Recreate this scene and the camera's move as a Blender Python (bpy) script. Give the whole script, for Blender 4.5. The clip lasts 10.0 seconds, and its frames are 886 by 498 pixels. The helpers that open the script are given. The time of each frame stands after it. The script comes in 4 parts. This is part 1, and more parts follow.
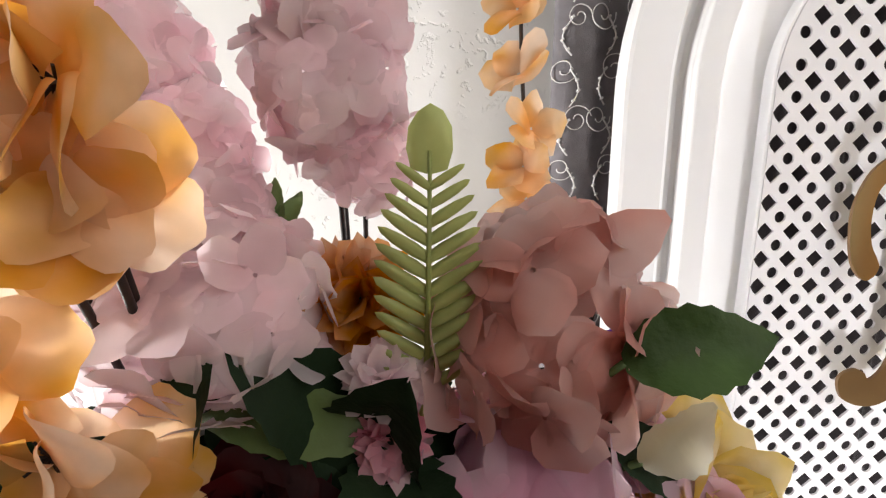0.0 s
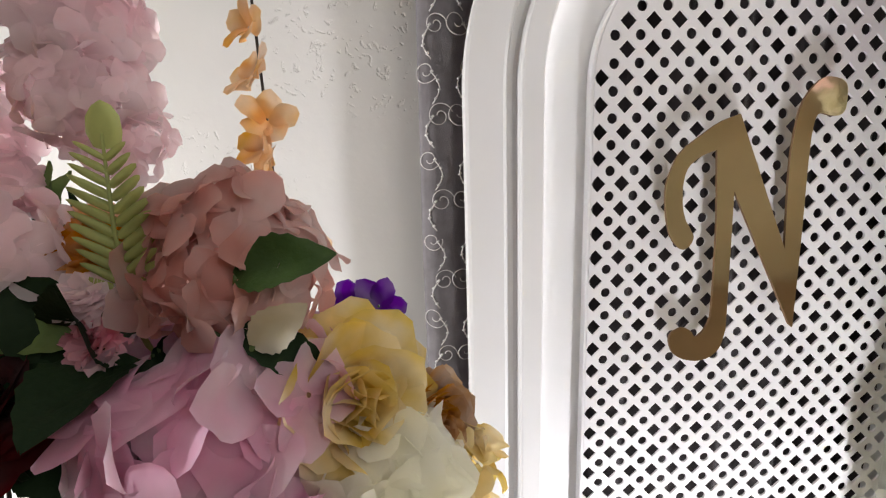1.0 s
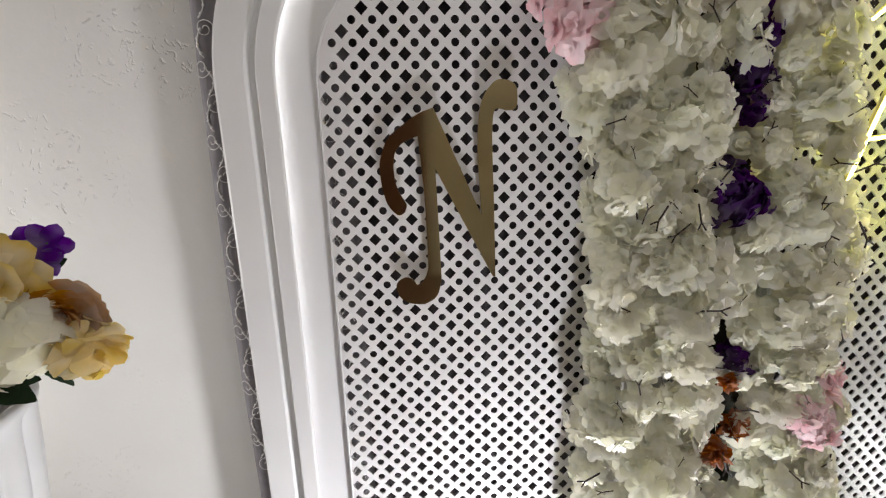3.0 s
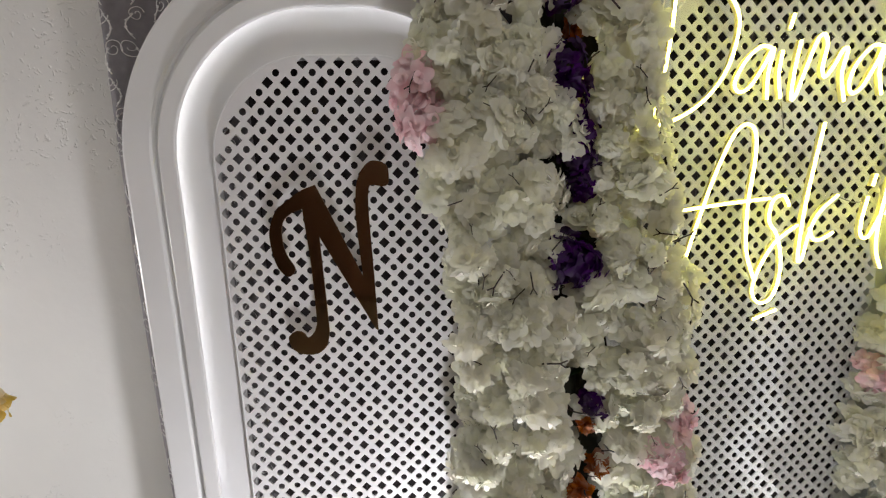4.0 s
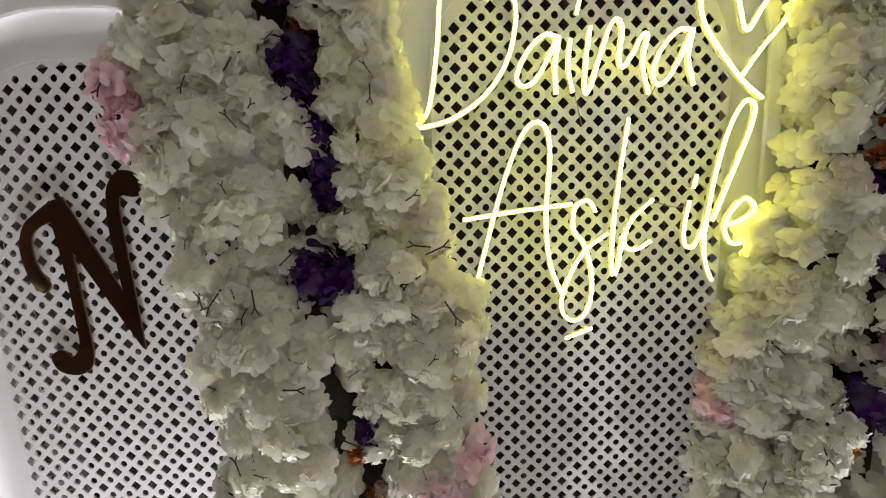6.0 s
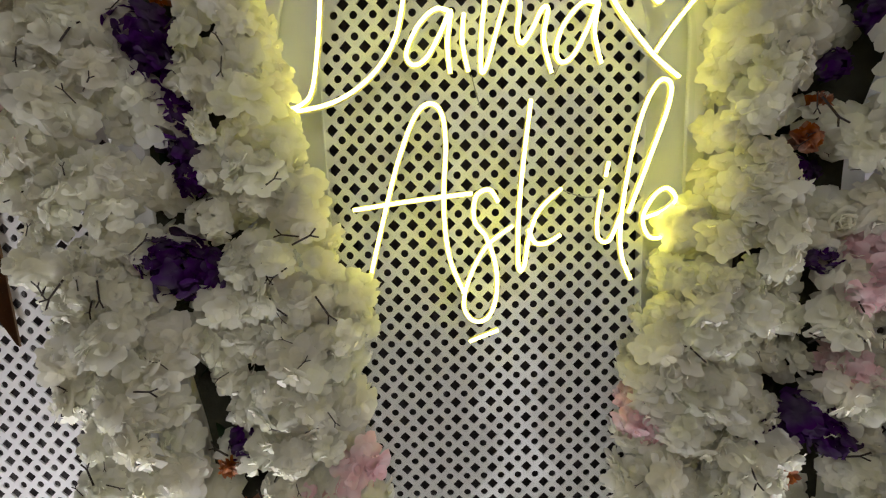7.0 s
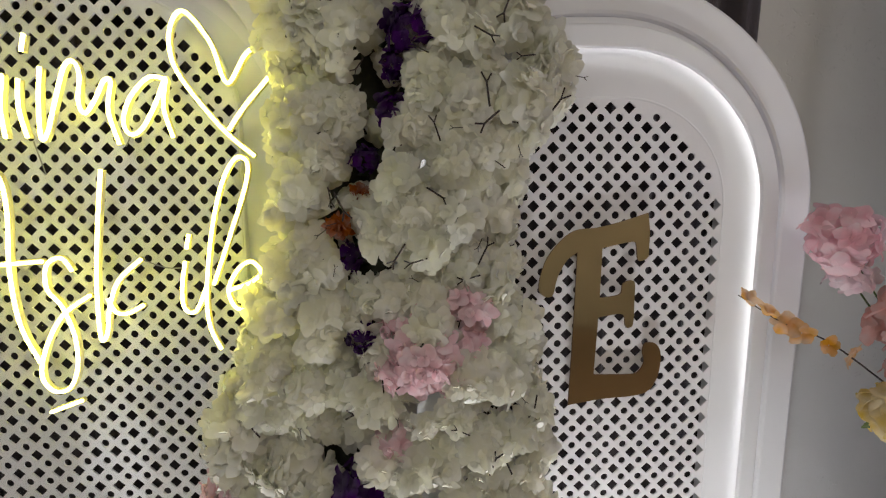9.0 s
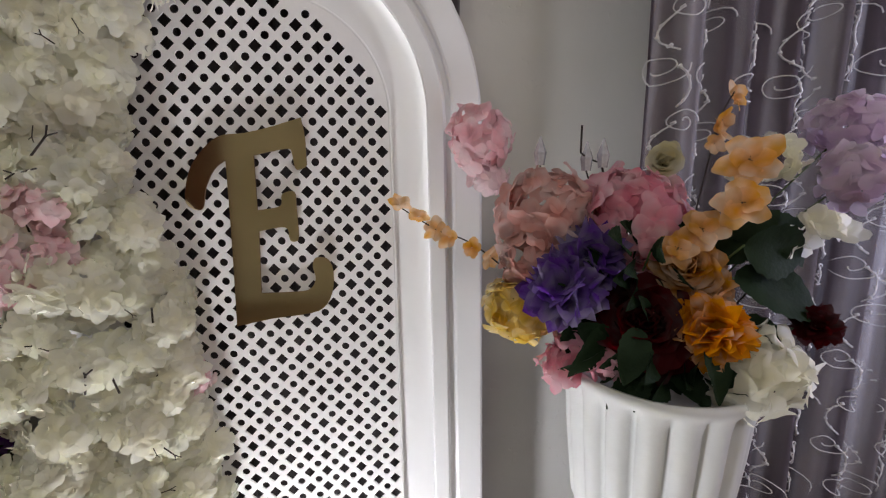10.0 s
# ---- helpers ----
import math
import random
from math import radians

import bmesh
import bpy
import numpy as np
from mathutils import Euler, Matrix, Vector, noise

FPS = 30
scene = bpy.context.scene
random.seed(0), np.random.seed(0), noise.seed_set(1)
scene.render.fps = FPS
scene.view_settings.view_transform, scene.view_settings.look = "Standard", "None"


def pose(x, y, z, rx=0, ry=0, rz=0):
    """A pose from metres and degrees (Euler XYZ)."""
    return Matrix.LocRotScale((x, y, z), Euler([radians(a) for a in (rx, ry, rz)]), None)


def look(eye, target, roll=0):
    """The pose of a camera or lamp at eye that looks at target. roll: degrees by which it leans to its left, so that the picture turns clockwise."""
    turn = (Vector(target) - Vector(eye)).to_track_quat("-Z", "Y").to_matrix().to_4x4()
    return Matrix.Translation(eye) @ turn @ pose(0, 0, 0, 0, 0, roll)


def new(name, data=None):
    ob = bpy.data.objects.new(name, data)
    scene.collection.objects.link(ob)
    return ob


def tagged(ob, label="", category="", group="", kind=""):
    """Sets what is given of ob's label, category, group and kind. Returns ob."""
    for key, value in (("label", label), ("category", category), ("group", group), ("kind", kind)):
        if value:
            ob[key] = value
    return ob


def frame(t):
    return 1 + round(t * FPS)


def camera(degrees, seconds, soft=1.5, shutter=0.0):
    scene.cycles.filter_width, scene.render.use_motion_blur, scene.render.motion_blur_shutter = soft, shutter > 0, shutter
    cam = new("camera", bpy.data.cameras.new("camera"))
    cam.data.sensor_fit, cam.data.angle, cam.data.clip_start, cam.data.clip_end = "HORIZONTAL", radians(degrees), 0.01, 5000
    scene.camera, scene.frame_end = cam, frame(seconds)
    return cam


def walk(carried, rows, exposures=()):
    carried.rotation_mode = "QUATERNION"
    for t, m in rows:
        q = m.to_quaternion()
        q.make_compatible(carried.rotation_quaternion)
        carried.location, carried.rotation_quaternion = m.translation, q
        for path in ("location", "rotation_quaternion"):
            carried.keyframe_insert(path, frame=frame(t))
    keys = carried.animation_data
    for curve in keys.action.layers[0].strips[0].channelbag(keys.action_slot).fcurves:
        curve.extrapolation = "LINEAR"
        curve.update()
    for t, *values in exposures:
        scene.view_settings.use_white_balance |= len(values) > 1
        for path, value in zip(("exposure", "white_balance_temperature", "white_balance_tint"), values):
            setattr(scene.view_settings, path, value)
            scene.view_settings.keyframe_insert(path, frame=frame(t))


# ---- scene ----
cam = camera(96.0, 10.0, soft=1.2)
PATH = [
    (0, (-0.057, 0.39, 1.555), (-0.036, 2.358, 1.196), -0.6),
    (0.5, (0.02, 0.355, 1.553), (0.065, 2.327, 1.221), -1.2),
    (1, (0.126, 0.31, 1.533), (0.191, 2.278, 1.182), -2.0),
    (1.5, (0.267, 0.27, 1.505), (0.299, 2.228, 1.096), -2.5),
    (2, (0.356, 0.233, 1.47), (0.458, 2.181, 1.03), -2.5),
    (3.5, (0.673, 0.059, 1.556), (0.793, 2.013, 1.146), -1.3),
    (4, (0.805, 0.014, 1.608), (0.938, 1.983, 1.28), -1.6),
    (4.5, (0.966, 0.001, 1.663), (1.073, 1.975, 1.358), -2.1),
    (5, (1.114, 0.004, 1.679), (1.205, 1.979, 1.383), -2.4),
    (5.5, (1.241, 0.027, 1.646), (1.311, 2.0, 1.32), -2.5),
    (7, (1.593, 0.126, 1.545), (1.571, 2.109, 1.287), -2.2),
    (7.5, (1.746, 0.131, 1.598), (1.746, 2.113, 1.334), -1.8),
    (8, (1.903, 0.112, 1.676), (1.966, 2.086, 1.364), -1.1),
    (8.5, (2.086, 0.105, 1.689), (2.187, 2.087, 1.442), -0.8),
    (9, (2.318, 0.097, 1.666), (2.517, 2.072, 1.428), 0.3),
    (9.5, (2.639, 0.055, 1.597), (2.942, 2.018, 1.358), 0.3),
    (10, (2.906, 0.03, 1.517), (3.33, 1.962, 1.198), -0.2),
]
EXPOSURES = [(0.0, 1.16), (0.5, 0.92), (1.0, 0.72), (2.0, 0.38), (3.5, 0.14), (4.5, -0.06), (5.5, -0.14), (7.5, -0.18), (8.5, -0.12), (9.2, 0.04), (10.0, 0.24)]
walk(cam, [(t, look(eye, target, roll)) for t, eye, target, roll in PATH], EXPOSURES)

# ---- world and lamps ----
world = bpy.data.worlds.new("world")
world.use_nodes = True
world.node_tree.nodes["Background"].inputs[0].default_value = (0.9, 0.93, 1.0, 1)
world.node_tree.nodes["Background"].inputs[1].default_value = 0.006
scene.world = world


def area(name, eye, target, size, power, color):
    data = bpy.data.lights.new(name, "AREA")
    data.shape, data.size, data.energy, data.color = "DISK", size, power, color
    ob = new(name, data)
    ob.matrix_world = look(eye, target)
    return ob


area("ceiling_lamp", (1.55, -1.0, 2.9), (1.55, 0.5, 0.9), 1.7, 16.5, (1.0, 0.98, 0.95))
# Unseen lamp, added to brighten the east end that the letters mirror.
area("ceiling_lamp", (4.6, -2.2, 2.9), (4.7, -0.9, 0.8), 1.2, 26.0, (1.0, 0.97, 0.92))
area("floor_uplight", (0.84, 0.40, 0.08), (0.68, 0.93, 1.5), 0.10, 15.0, (0.97, 0.96, 1.0))
area("floor_uplight", (2.66, 0.38, 0.08), (2.65, 0.90, 1.5), 0.10, 13.0, (0.96, 0.96, 1.0))
# Unseen fill, added to brighten the plaster behind the first vase.
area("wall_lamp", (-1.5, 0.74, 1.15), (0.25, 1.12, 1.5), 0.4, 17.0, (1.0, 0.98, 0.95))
# Unseen bluish fill for curtain and right-hand wall; no window stands there.
area("window_light", (4.35, 0.1, 1.5), (3.4, 0.9, 1.5), 0.8, 5.0, (0.66, 0.70, 1.0))

# ---- materials ----


def material(name, color, rough=0.5, metal=0.0, vary=0.12, scale=30.0, bump=0.0, bump_scale=120.0, trans=0.0, emit=0.0,
             spread=0.0, sheen=0.0, hue=0.0, island=0.0, spec=0.5):
    m = bpy.data.materials.new(name)
    m.use_nodes = True
    nt = m.node_tree
    b = nt.nodes["Principled BSDF"]
    b.inputs["Roughness"].default_value, b.inputs["Metallic"].default_value = rough, metal
    b.inputs["Specular IOR Level"].default_value = spec
    co = nt.nodes.new("ShaderNodeTexCoord")
    n1, n2 = nt.nodes.new("ShaderNodeTexNoise"), nt.nodes.new("ShaderNodeTexNoise")
    n1.inputs["Scale"].default_value, n2.inputs["Scale"].default_value = scale, scale * 0.13
    n1.inputs["Detail"].default_value = 5
    for n in (n1, n2):
        nt.links.new(co.outputs["Object"], n.inputs["Vector"])
    mix = nt.nodes.new("ShaderNodeMath")
    mix.operation = "ADD"
    nt.links.new(n1.outputs["Fac"], mix.inputs[0])
    nt.links.new(n2.outputs["Fac"], mix.inputs[1])
    ramp = nt.nodes.new("ShaderNodeMapRange")
    ramp.inputs[1].default_value, ramp.inputs[2].default_value = 0.6, 1.4
    ramp.inputs[3].default_value, ramp.inputs[4].default_value = 1 - vary, 1 + vary
    nt.links.new(mix.outputs[0], ramp.inputs[0])
    hsv = nt.nodes.new("ShaderNodeHueSaturation")
    hsv.inputs["Color"].default_value = (*color, 1)
    nt.links.new(ramp.outputs[0], hsv.inputs["Value"])
    if hue:
        info, hr = nt.nodes.new("ShaderNodeObjectInfo"), nt.nodes.new("ShaderNodeMapRange")
        hr.inputs[3].default_value, hr.inputs[4].default_value = 0.5 - hue, 0.5 + hue
        nt.links.new(info.outputs["Random"], hr.inputs[0])
        nt.links.new(hr.outputs[0], hsv.inputs["Hue"])
    if island:
        geo, ir, mul = nt.nodes.new("ShaderNodeNewGeometry"), nt.nodes.new("ShaderNodeMapRange"), nt.nodes.new("ShaderNodeMath")
        ir.inputs[3].default_value, ir.inputs[4].default_value = 1 - island, 1 + island * 0.6
        mul.operation = "MULTIPLY"
        nt.links.new(geo.outputs["Random Per Island"], ir.inputs[0])
        nt.links.new(ir.outputs[0], mul.inputs[0])
        nt.links.new(ramp.outputs[0], mul.inputs[1])
        nt.links.new(mul.outputs[0], hsv.inputs["Value"])
        sat = nt.nodes.new("ShaderNodeMapRange")
        sat.inputs[1].default_value, sat.inputs[2].default_value = 0.34, 0.66
        sat.inputs[3].default_value, sat.inputs[4].default_value = 1.35, 0.55
        nf = nt.nodes.new("ShaderNodeTexNoise")
        nf.inputs["Scale"].default_value = 26
        nt.links.new(co.outputs["Object"], nf.inputs["Vector"])
        nt.links.new(nf.outputs["Fac"], sat.inputs[0])
        nt.links.new(sat.outputs[0], hsv.inputs["Saturation"])
    nt.links.new(hsv.outputs[0], b.inputs["Base Color"])
    if spread:
        rr = nt.nodes.new("ShaderNodeMapRange")
        rr.inputs[1].default_value, rr.inputs[2].default_value = 0.3, 0.7
        rr.inputs[3].default_value, rr.inputs[4].default_value = rough - spread, rough + spread
        nt.links.new(n1.outputs["Fac"], rr.inputs[0])
        nt.links.new(rr.outputs[0], b.inputs["Roughness"])
    if bump:
        bn, nb = nt.nodes.new("ShaderNodeBump"), nt.nodes.new("ShaderNodeTexNoise")
        nb.inputs["Scale"].default_value, nb.inputs["Detail"].default_value = bump_scale, 6
        nt.links.new(co.outputs["Object"], nb.inputs["Vector"])
        bn.inputs["Strength"].default_value, bn.inputs["Distance"].default_value = bump, 0.004
        nt.links.new(nb.outputs["Fac"], bn.inputs["Height"])
        nt.links.new(bn.outputs[0], b.inputs["Normal"])
    if sheen:
        b.inputs["Sheen Weight"].default_value = sheen
    if emit:
        b.inputs["Emission Color"].default_value = (*color, 1)
        b.inputs["Emission Strength"].default_value = emit
    if trans:
        tr, mx = nt.nodes.new("ShaderNodeBsdfTranslucent"), nt.nodes.new("ShaderNodeMixShader")
        nt.links.new(hsv.outputs[0], tr.inputs["Color"])
        mx.inputs[0].default_value = trans
        nt.links.new(b.outputs[0], mx.inputs[1])
        nt.links.new(tr.outputs[0], mx.inputs[2])
        nt.links.new(mx.outputs[0], nt.nodes["Material Output"].inputs["Surface"])
    return m


def petal_mat(name, color, vary=0.12, trans=0.6, hue=0.0, island=0.1):
    return material(name, color, 0.75, vary=vary, scale=45, bump=0.05, bump_scale=160, trans=trans, hue=hue, island=island, spec=0.2)


LACQUER = material("white_lacquer", (0.80, 0.80, 0.81), 0.38, vary=0.03, scale=9, bump=0.04, bump_scale=60, spread=0.06)
PERFORATED = material("white_perforated_board", (0.78, 0.77, 0.78), 0.45, vary=0.05, scale=14, bump=0.08, bump_scale=150, spread=0.08)
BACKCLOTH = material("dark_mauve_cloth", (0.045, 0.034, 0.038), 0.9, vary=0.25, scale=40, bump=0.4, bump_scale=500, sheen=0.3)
SHEER = material("grey_sheer_cloth", (0.30, 0.28, 0.30), 0.85, vary=0.2, scale=50, bump=0.4, bump_scale=500, trans=0.3)
THREAD = material("white_embroidery_thread", (0.82, 0.80, 0.80), 0.55, vary=0.1, scale=200)
GOLD = material("gold_mirror", (0.75, 0.65, 0.44), 0.10, metal=1.0, vary=0.04, scale=6, spread=0.03)
GOLD_EDGE = material("brown_cut_edge", (0.16, 0.09, 0.04), 0.5)
FLOORING = material("brown_floor", (0.22, 0.15, 0.10), 0.35, vary=0.25, scale=8)
ROOM = material("beige_room_wall", (0.57, 0.55, 0.46), 0.8, vary=0.15, scale=3)
BROWNWALL = material("brown_room_wall", (0.14, 0.06, 0.035), 0.7, vary=0.3, scale=2)
TANWALL = material("orange_brown_room_wall", (0.62, 0.38, 0.20), 0.8, vary=0.15, scale=2)
CEILING = material("white_ceiling", (0.7, 0.68, 0.65), 0.9, vary=0.05, scale=4)
STONE = material("white_cast_stone", (0.62, 0.63, 0.63), 0.6, vary=0.06, scale=20, bump=0.15, bump_scale=90)
NEON = material("warm_yellow_neon", (0.97, 0.90, 0.13), 0.3, vary=0.0, emit=22.0)
SLEEVE = material("white_silicone_sleeve", (0.80, 0.74, 0.34), 0.5, vary=0.05)
LED = material("white_led_strip", (1.0, 0.98, 0.96), 0.3, vary=0.0, emit=3.4)
WIRE = material("grey_wire", (0.25, 0.25, 0.24), 0.4)
STEM = material("brown_stem", (0.022, 0.013, 0.010), 0.6, vary=0.3, scale=90)
GREENSTEM = material("green_stem", (0.07, 0.11, 0.03), 0.6, vary=0.3, scale=90)
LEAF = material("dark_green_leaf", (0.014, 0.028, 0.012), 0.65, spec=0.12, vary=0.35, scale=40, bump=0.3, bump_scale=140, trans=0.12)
LEAF_LIGHT = material("light_green_leaf", (0.13, 0.19, 0.06), 0.5, vary=0.3, scale=40, bump=0.3, bump_scale=140, trans=0.25)
MIDLEAF = material("mid_green_leaf", (0.045, 0.085, 0.022), 0.55, spec=0.25, vary=0.35, scale=40, bump=0.3, bump_scale=140, trans=0.2)
SEAM_BACKING = material("dull_green_backing", (0.035, 0.035, 0.022), 0.9, vary=0.3, scale=60, bump=0.4)
FERN = material("pale_green_fern", (0.42, 0.48, 0.17), 0.5, vary=0.2, scale=60, trans=0.45)
WHITE_P = petal_mat("white_petal", (0.96, 0.95, 0.85), vary=0.05, trans=0.7, hue=0.012, island=0.05)
CREAM_P = petal_mat("cream_petal", (0.72, 0.68, 0.50))
PINKWHITE_P = petal_mat("pink_white_petal", (0.93, 0.69, 0.72), trans=0.4)
PALEPINK_P = petal_mat("pale_pink_petal", (0.97, 0.84, 0.87), trans=0.72)
PINK_P = petal_mat("pink_petal", (0.86, 0.48, 0.56))
MAUVE_P = petal_mat("dusty_mauve_petal", (0.77, 0.51, 0.47))
PANSY_P = petal_mat("deep_purple_petal", (0.16, 0.045, 0.34), vary=0.3)
ROSEPINK_P = petal_mat("rose_pink_petal", (0.93, 0.70, 0.74))
RUST_P = petal_mat("rust_petal", (0.42, 0.16, 0.07), vary=0.3)
LILACPINK_P = petal_mat("lilac_pink_petal", (0.88, 0.60, 0.72))
LILAC_P = petal_mat("lilac_petal", (0.80, 0.68, 0.80))
PURPLE_P = petal_mat("purple_petal", (0.075, 0.02, 0.13), vary=0.3)
VIOLET_P = petal_mat("violet_petal", (0.20, 0.12, 0.37), vary=0.3)
ORANGE_P = petal_mat("apricot_petal", (0.88, 0.56, 0.26), vary=0.25)
MARIGOLD_P = petal_mat("marigold_petal", (0.74, 0.30, 0.02), vary=0.35)
YELLOW_P = petal_mat("yellow_petal", (0.86, 0.70, 0.31), vary=0.2)
RED_P = petal_mat("red_petal", (0.07, 0.002, 0.004), vary=0.3)
BEIGE_P = petal_mat("beige_peony_petal", (0.58, 0.33, 0.14), vary=0.25)


def plaster_mat():
    m = material("white_plaster", (0.78, 0.77, 0.75), 0.85, vary=0.05, scale=5)
    nt = m.node_tree
    co, vo, no = nt.nodes.new("ShaderNodeTexCoord"), nt.nodes.new("ShaderNodeTexVoronoi"), nt.nodes.new("ShaderNodeTexNoise")
    vo.inputs["Scale"].default_value, no.inputs["Scale"].default_value, no.inputs["Detail"].default_value = 55, 14, 8
    nt.links.new(co.outputs["Object"], no.inputs["Vector"])
    mp = nt.nodes.new("ShaderNodeMixRGB")
    mp.inputs[0].default_value = 0.12
    nt.links.new(co.outputs["Object"], mp.inputs[1])
    nt.links.new(no.outputs["Color"], mp.inputs[2])
    nt.links.new(mp.outputs[0], vo.inputs["Vector"])
    r1 = nt.nodes.new("ShaderNodeMapRange")
    r1.inputs[1].default_value, r1.inputs[2].default_value = 0.05, 0.3
    nt.links.new(vo.outputs["Distance"], r1.inputs[0])
    n3 = nt.nodes.new("ShaderNodeTexNoise")
    n3.inputs["Scale"].default_value = 3.2
    nt.links.new(co.outputs["Object"], n3.inputs["Vector"])
    r2 = nt.nodes.new("ShaderNodeMapRange")
    r2.inputs[1].default_value, r2.inputs[2].default_value = 0.53, 0.62
    nt.links.new(n3.outputs["Fac"], r2.inputs[0])
    inv = nt.nodes.new("ShaderNodeMath")
    inv.operation = "SUBTRACT"
    inv.inputs[0].default_value = 1
    nt.links.new(r1.outputs[0], inv.inputs[1])
    pit = nt.nodes.new("ShaderNodeMath")
    pit.operation = "MULTIPLY"
    nt.links.new(inv.outputs[0], pit.inputs[0])
    nt.links.new(r2.outputs[0], pit.inputs[1])
    sub = nt.nodes.new("ShaderNodeMath")
    sub.operation = "SUBTRACT"
    nt.links.new(no.outputs["Fac"], sub.inputs[0])
    nt.links.new(pit.outputs[0], sub.inputs[1])
    bn = nt.nodes.new("ShaderNodeBump")
    bn.inputs["Strength"].default_value, bn.inputs["Distance"].default_value = 0.45, 0.005
    nt.links.new(sub.outputs[0], bn.inputs["Height"])
    nt.links.new(bn.outputs[0], nt.nodes["Principled BSDF"].inputs["Normal"])
    return m


PLASTER = plaster_mat()


def acrylic_mat():
    m = bpy.data.materials.new("clear_acrylic")
    m.use_nodes = True
    nt = m.node_tree
    tr, gl, mx, fr = (nt.nodes.new("ShaderNodeBsdf" + "Transparent"), nt.nodes.new("ShaderNodeBsdfGlossy"),
                      nt.nodes.new("ShaderNodeMixShader"), nt.nodes.new("ShaderNodeLayerWeight"))
    pw = nt.nodes.new("ShaderNodeMath")
    pw.operation = "POWER"
    pw.inputs[1].default_value = 4.0
    tr.inputs[0].default_value = (0.97, 0.98, 0.97, 1)
    gl.inputs["Roughness"].default_value = 0.03
    fr.inputs[0].default_value = 0.3
    nt.links.new(fr.outputs["Facing"], pw.inputs[0])
    nt.links.new(pw.outputs[0], mx.inputs[0])
    nt.links.new(tr.outputs[0], mx.inputs[1])
    nt.links.new(gl.outputs[0], mx.inputs[2])
    nt.links.new(mx.outputs[0], nt.nodes["Material Output"].inputs["Surface"])
    return m


ACRYLIC = acrylic_mat()

# ---- mesh helpers ----


def mesh(name, verts, faces, mat, smooth=False):
    me = bpy.data.meshes.new(name)
    me.from_pydata([tuple(v) for v in verts], [], faces)
    me.materials.append(mat)
    if smooth:
        me.polygons.foreach_set("use_smooth", [True] * len(me.polygons))
    me.update()
    return me


def part(name, me, parent=None, label="", m=None):
    ob = new(name, me)
    if parent:
        ob.parent = parent
    if m is not None:
        ob.matrix_basis = m
    return tagged(ob, label)


def empty(name, at, label, category, group=""):
    ob = new(name)
    ob.empty_display_size = 0.05
    ob.location = at
    return tagged(ob, label, category, group)


class Geo:
    """Vertices and faces gathered for one mesh."""

    def __init__(self):
        self.v, self.f = [], []
        self.soft = None

    def add(self, verts, faces):
        n = len(self.v)
        self.v.extend(verts)
        self.f.extend([tuple(i + n for i in f) for f in faces])

    def box(self, lo, hi):
        v = [(x, y, z) for x in (lo[0], hi[0]) for y in (lo[1], hi[1]) for z in (lo[2], hi[2])]
        self.add(v, [(0, 1, 3, 2), (4, 6, 7, 5), (0, 4, 5, 1), (2, 3, 7, 6), (0, 2, 6, 4), (1, 5, 7, 3)])

    def grid(self, rows, loop=False):
        """A sheet through rows of equally many points."""
        n, k = len(rows), len(rows[0])
        self.add([p for r in rows for p in r],
                 [(i * k + j, i * k + (j + 1) % k, (i + 1) * k + (j + 1) % k, (i + 1) * k + j)
                  for i in range(n - 1) for j in range(k if loop else k - 1)])

    def tube(self, pts, radius, sides=8, taper=None):
        pts = [Vector(p) for p in pts]
        rows, last = [], None
        for i, p in enumerate(pts):
            d = (pts[min(i + 1, len(pts) - 1)] - pts[max(i - 1, 0)]).normalized()
            if last is None:
                last = d.orthogonal().normalized()
            a = (last - d * last.dot(d)).normalized()
            b, last = d.cross(a), a
            r = radius if taper is None else radius + (taper - radius) * i / (len(pts) - 1)
            rows.append([p + (a * math.cos(2 * math.pi * k / sides) + b * math.sin(2 * math.pi * k / sides)) * r for k in range(sides)])
        n = len(self.v)
        self.grid(rows, True)
        self.f.append(tuple(range(n, n + sides))[::-1])
        self.f.append(tuple(range(n + (len(pts) - 1) * sides, n + len(pts) * sides)))

    def mesh(self, name, mat, smooth=False):
        me = mesh(name, self.v, self.f, mat, smooth)
        if self.soft:
            soft_normals(me, *self.soft)
        return me

    def soften(self, centre, amount):
        self.soft = (centre, amount)
        return self


def soft_normals(me, centre, amount):
    """Bend the shading of thin silk petals towards the outside of their head."""
    c, out = Vector(centre), []
    for v in me.vertices:
        n, o = v.normal, (v.co - c).normalized()
        out.append((n.lerp(o if n.dot(o) >= 0 else -o, amount)).normalized())
    me.normals_split_custom_set_from_vertices(out)


def spline(pts, steps=6, closed=False):
    """A smooth line through the points."""
    pts = [Vector(p) for p in pts]
    n, out = len(pts), []
    for i in range(n if closed else n - 1):
        if closed:
            a, b, c, d = pts[i - 1], pts[i], pts[(i + 1) % n], pts[(i + 2) % n]
        else:
            a, b, c, d = pts[max(i - 1, 0)], pts[i], pts[i + 1], pts[min(i + 2, n - 1)]
        for s in range(steps):
            t = s / steps
            out.append(0.5 * (2 * b + (c - a) * t + (2 * a - 5 * b + 4 * c - d) * t * t + (3 * b - a - 3 * c + d) * t ** 3))
    if not closed:
        out.append(pts[-1])
    return out


# ---- setting ----
def slab(name, lo, hi, mat, label):
    g = Geo()
    g.box(lo, hi)
    return tagged(new(name, g.mesh(name, mat)), label, kind="structure")


